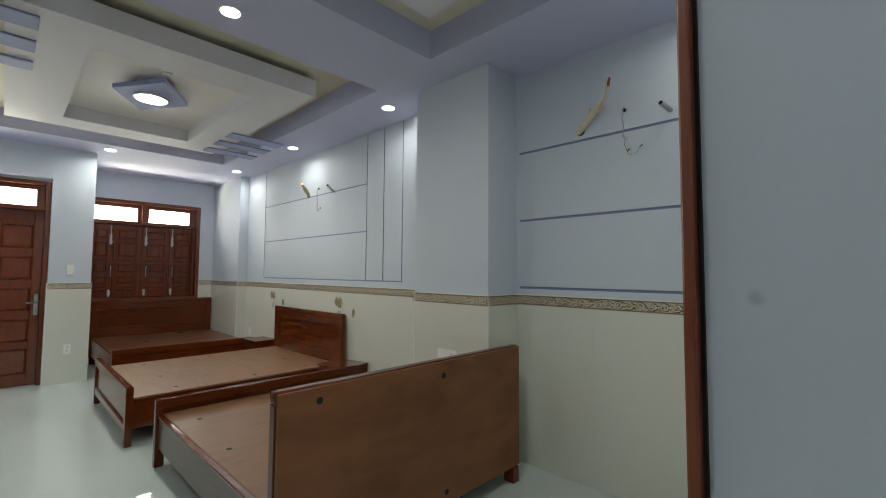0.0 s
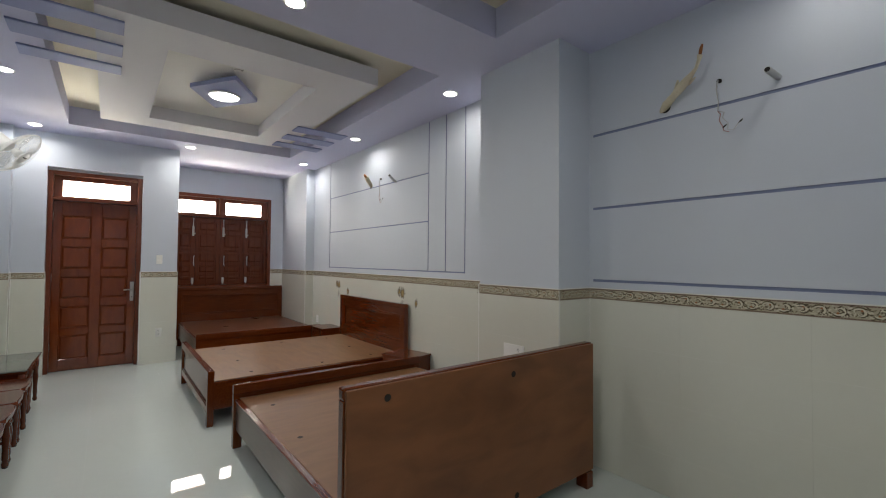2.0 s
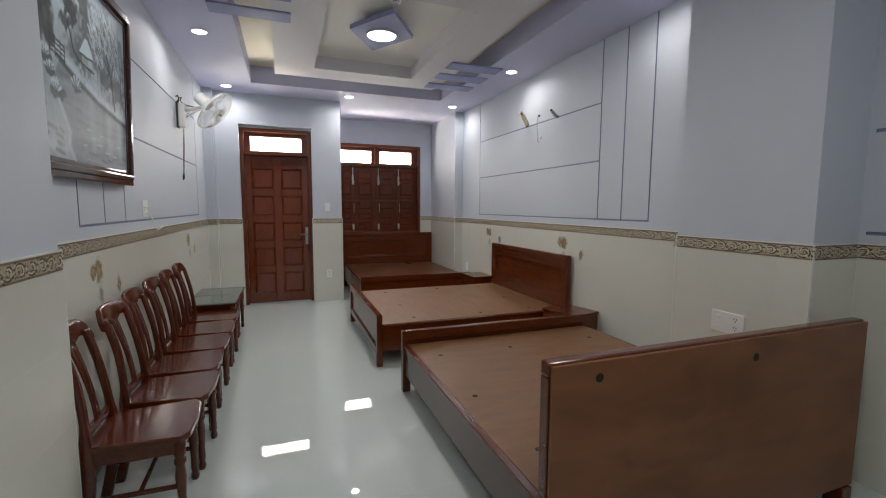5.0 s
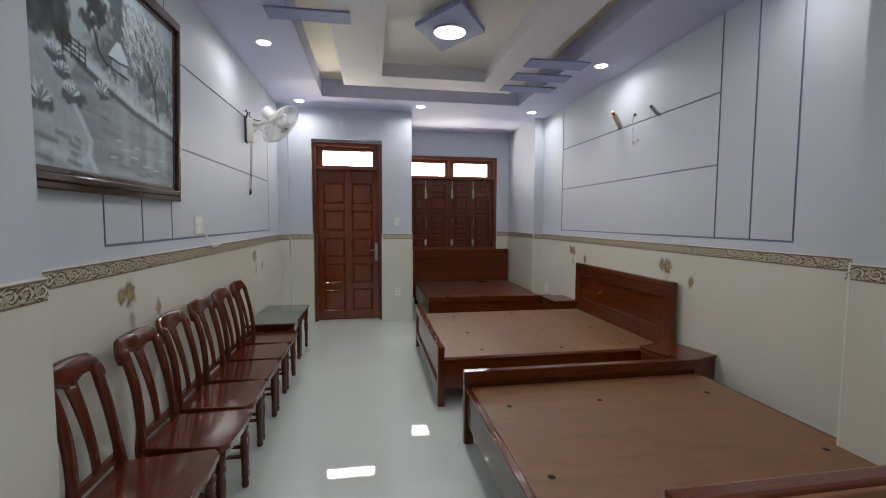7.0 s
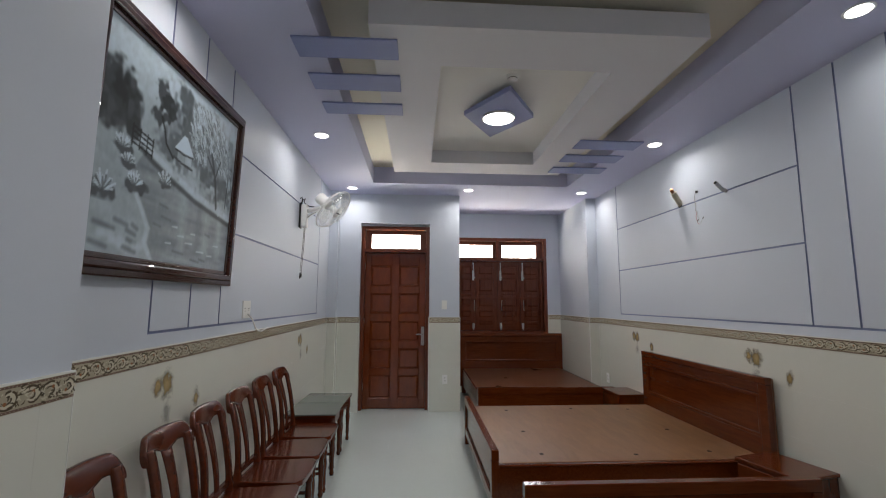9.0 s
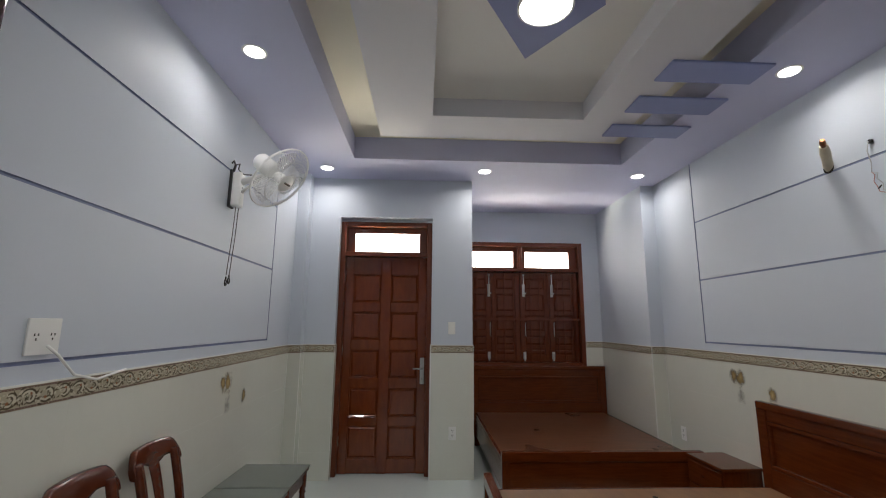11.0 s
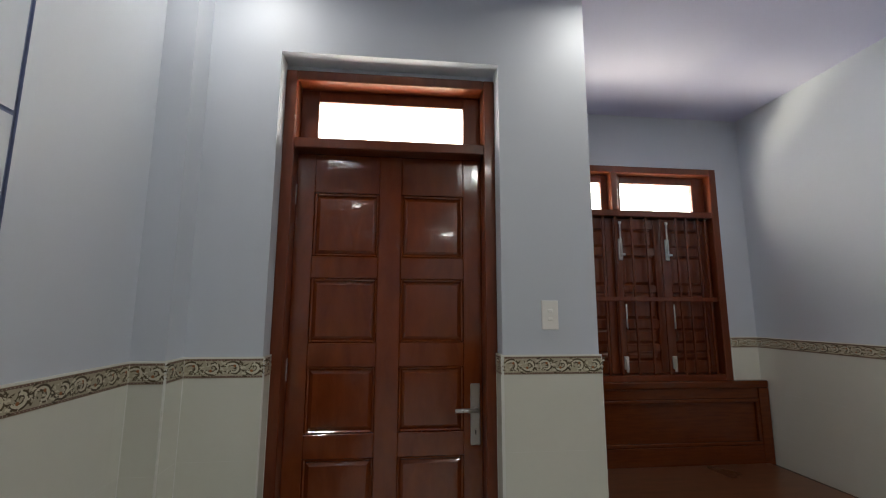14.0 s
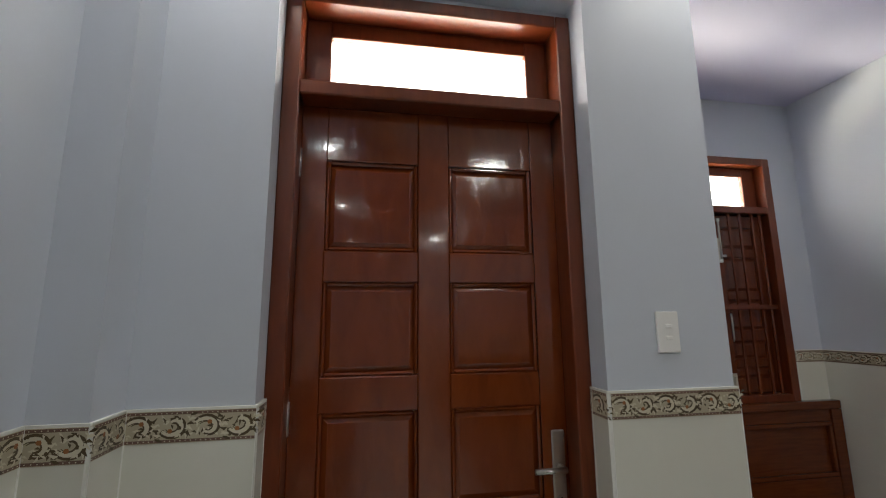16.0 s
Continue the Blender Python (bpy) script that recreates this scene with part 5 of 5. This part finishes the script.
def scroll_mesh(length):
    """Raised scrollwork for a border tile, in x along and z up, facing -y: leafy spirals that turn up and down by turns."""
    bm = bmesh.new()
    h = BORD1 - BORD0
    r = random.Random(9)

    def ribbon(pts, ws, y, mi):
        prev = None
        for i, (x, z) in enumerate(pts):
            a, c = pts[max(0, i - 1)], pts[min(len(pts) - 1, i + 1)]
            d = Vector((c[0] - a[0], c[1] - a[1])).normalized()
            cur = [bm.verts.new((x - d.y * ws[i], y, z + d.x * ws[i])), bm.verts.new((x + d.y * ws[i], y, z - d.x * ws[i]))]
            if prev:
                bm.faces.new((prev[0], prev[1], cur[1], cur[0])).material_index = mi
            prev = cur

    step = 0.068
    n = max(1, round(length / step))
    step = length / n
    for k in range(n):
        cx, up = (k + 0.5) * step, 1 if k % 2 else -1
        cz = h / 2 + 0.003 * up
        for rad, wid, y, mi in ((0.0245, 0.0082, -0.0004, 1), (0.0228, 0.0040, -0.0009, 2), (0.0150, 0.0012, -0.0010, 1)):
            pts, ws = [], []
            for i in range(15):
                u = i / 14
                a = up * (-2.6 + 4.6 * u)
                rr = rad * (1 - 0.62 * u)
                pts.append((cx + 1.2 * rr * math.cos(a), cz + rr * math.sin(a)))
                ws.append(wid * (0.45 + 0.8 * math.sin(math.pi * (0.1 + 0.8 * u))))
            ribbon(pts, ws, y, mi)
        for j in range(5):
            a = up * (0.6 + 0.42 * j)
            bx, bz = cx + step * 0.52 - 0.012 + 0.006 * j * 0.6, cz + up * (-0.018 + 0.010 * j)
            ribbon([(bx - 0.004, bz), (bx + 0.005, bz + up * 0.004), (bx + 0.012, bz + up * 0.003 * (j - 2))], [0.0010, 0.0036, 0.0006], -0.0007 - 0.0001 * j, 1 if j % 2 == 0 else 2)
        for j in range(30):
            fx, fz, s, t = cx + r.uniform(-0.5, 0.5) * step, h / 2 + r.uniform(-0.42, 0.42) * (h - 0.018), r.uniform(0.003, 0.0085), r.uniform(0, 3.14)
            ribbon([(fx - s * math.cos(t), fz - s * math.sin(t)), (fx + 0.3 * s * math.sin(t), fz - 0.3 * s * math.cos(t)), (fx + s * math.cos(t), fz + s * math.sin(t))], [0.0004, 0.0024, 0.0005], -0.0005 - 0.00003 * j, 1 if j % 2 else 2)
        lathe_c = (cx - 0.006 * up, cz - 0.012 * up)
        bm.faces.new([bm.verts.new((lathe_c[0] + 0.0055 * math.cos(1.047 * q), -0.0011, lathe_c[1] + 0.0055 * math.sin(1.047 * q))) for q in range(6)]).material_index = 3
    for z in (0.0045, h - 0.0045):
        bm.faces.new([bm.verts.new(p) for p in ((0, -0.0003, z - 0.0032), (length, -0.0003, z - 0.0032), (length, -0.0003, z + 0.0032), (0, -0.0003, z + 0.0032))]).material_index = 4
        for k in range(int(length / 0.011)):
            x = 0.006 + k * 0.011
            bm.faces.new([bm.verts.new((x + dx, -0.0006, z + dz)) for dx, dz in ((-0.0016, 0), (0, -0.0016), (0.0016, 0), (0, 0.0016))]).material_index = 2
    return mesh_of("scrollwork", bm, (M_BAND, M_SCROLL, M_PALE, M_RUST, M_LINE))


SCROLLS = {}


def tile_run(parent, p, q, top=None, left=False, right=False):
    """Tiles and border along a wall from p to q, with the room on the right hand of the way p to q.
    left, right: whether that end is an outer corner, where the tile runs on by its thickness."""
    p, q = Vector(p), Vector(q)
    d = (q - p).normalized()
    length = (q - p).length + (TH if right else 0)
    ang = math.degrees(math.atan2(d.y, d.x))
    base = pose(p.x, p.y, 0, 0, 0, ang)
    full = top is None
    edges = (0.001, 0.2445, 0.5445, 0.8445, BORD0 - 0.0006 if full else top)
    rows = [(a + (0.0011 if a > 0.01 else 0), b) for a, b in zip(edges, edges[1:])]
    n = max(1, math.ceil(length / TILE - 0.02))
    for k in range(n):
        a, b = k * TILE, min(length, (k + 1) * TILE)
        if b - a < 0.004:
            continue
        g = 0.0002 if n > 1 else 0.0
        for z0, z1 in rows:
            bm = bmesh.new()
            box(bm, a + g, b - g, -TH, -0.0005, z0, z1)
            part("wall_tile", bm, M_TILE, parent).matrix_local = base
        if full:
            bm = bmesh.new()
            box(bm, a + g, b - g, -TH - 0.001, -0.0005, BORD0, BORD1)
            part("border_tile", bm, M_BAND, parent).matrix_local = base
            key = round(b - a, 3)
            if key not in SCROLLS:
                SCROLLS[key] = scroll_mesh(b - a)
            s = new("scrollwork", SCROLLS[key])
            s.parent = parent
            s.matrix_local = base @ Matrix.Translation((a, -TH - 0.001, BORD0))
            tagged(s, kind="stuff")
    hi = BORD1 - 0.0005 if full else top
    for e in (0.0 if left else TH, length - 0.002 if right else length - TH - 0.002):
        bm = bmesh.new()
        box(bm, e - 0.0003, e + 0.0023, -TH - 0.0016, -0.0006, 0.002, hi)
        part("grout_line", bm, M_GROUT, parent).matrix_local = base
    bm = bmesh.new()
    for z in edges[1:-1]:
        box(bm, 0.001, length - 0.001, -TH + 0.0004, -0.0006, z - 0.0002, z + 0.0013)
    part("grout_bed", bm, M_GROUT, parent).matrix_local = base
    if full:
        bm = bmesh.new()
        box(bm, 0, length, -TH - 0.0008, -0.0005, BORD1 + 0.0003, BORD1 + 0.006)
        part("grout_cap", bm, M_GROUT, parent).matrix_local = base


RUNS = [
    (wall_left, (XL, -1.6), (XL, 2.06), None, 0, 0), (pilaster, (XL, 2.06), (-0.742, 2.06), None, 0, 1), (pilaster, (-0.742, 2.06), (-0.742, 2.765), None, 1, 1), (pilaster, (-0.742, 2.765), (XL, 2.765), None, 1, 0),
    (wall_left, (XL, 2.765), (XL, 7.03), None, 0, 0), (wall_door, (XL, 7.03), (-0.775, 7.03), None, 0, 1), (wall_door, (-0.775, 7.03), (-0.775, YD), None, 1, 0), (wall_door, (-0.775, YD), (DX0, YD), None, 0, 1),
    (wall_door, (DX0, YD), (DX0, FY0), None, 1, 0), (wall_door, (DX1, FY0), (DX1, YD), None, 0, 1), (wall_door, (DX1, YD), (XP, YD), None, 1, 1), (wall_alcove, (XP, YD), (XP, YW), None, 1, 0),
    (wall_window, (XP, YW), (WX0, YW), None, 0, 0), (wall_window, (WX0, YW), (WX1, YW), WZ0 - 0.003, 0, 0), (wall_window, (WX1, YW), (XA, YW), None, 0, 0), (wall_right, (XA, YW), (XA, 7.18), None, 0, 1),
    (wall_right, (XA, 7.18), (XR, 7.18), None, 1, 0), (wall_right, (XR, 7.18), (XR, 2.81), None, 0, 0), (column, (XR, 2.81), (2.417, 2.81), None, 0, 1), (column, (2.417, 2.81), (2.417, 2.06), None, 1, 1),
    (column, (2.417, 2.06), (XR, 2.06), None, 1, 0), (wall_right, (XR, 2.06), (XR, YB), None, 0, 0), (wall_entry, (XR, YB), (0.66, YB), None, 0, 0),
]
for parent, p, q, top, le, ri in RUNS:
    tile_run(parent, p, q, top, bool(le), bool(ri))

# ---- floor tiles ----
bm = bmesh.new()
box(bm, 0.0003, 0.5997, 0.0003, 0.5997, -0.0005, 0.0)
tile_me = mesh_of("floor_tile", bm, M_FLOOR)
for i in range(7):
    for j in range(17):
        t = new("floor_tile", tile_me)
        t.parent = floor
        t.location = (-1.19 + i * 0.6, -1.55 + j * 0.6, 0)
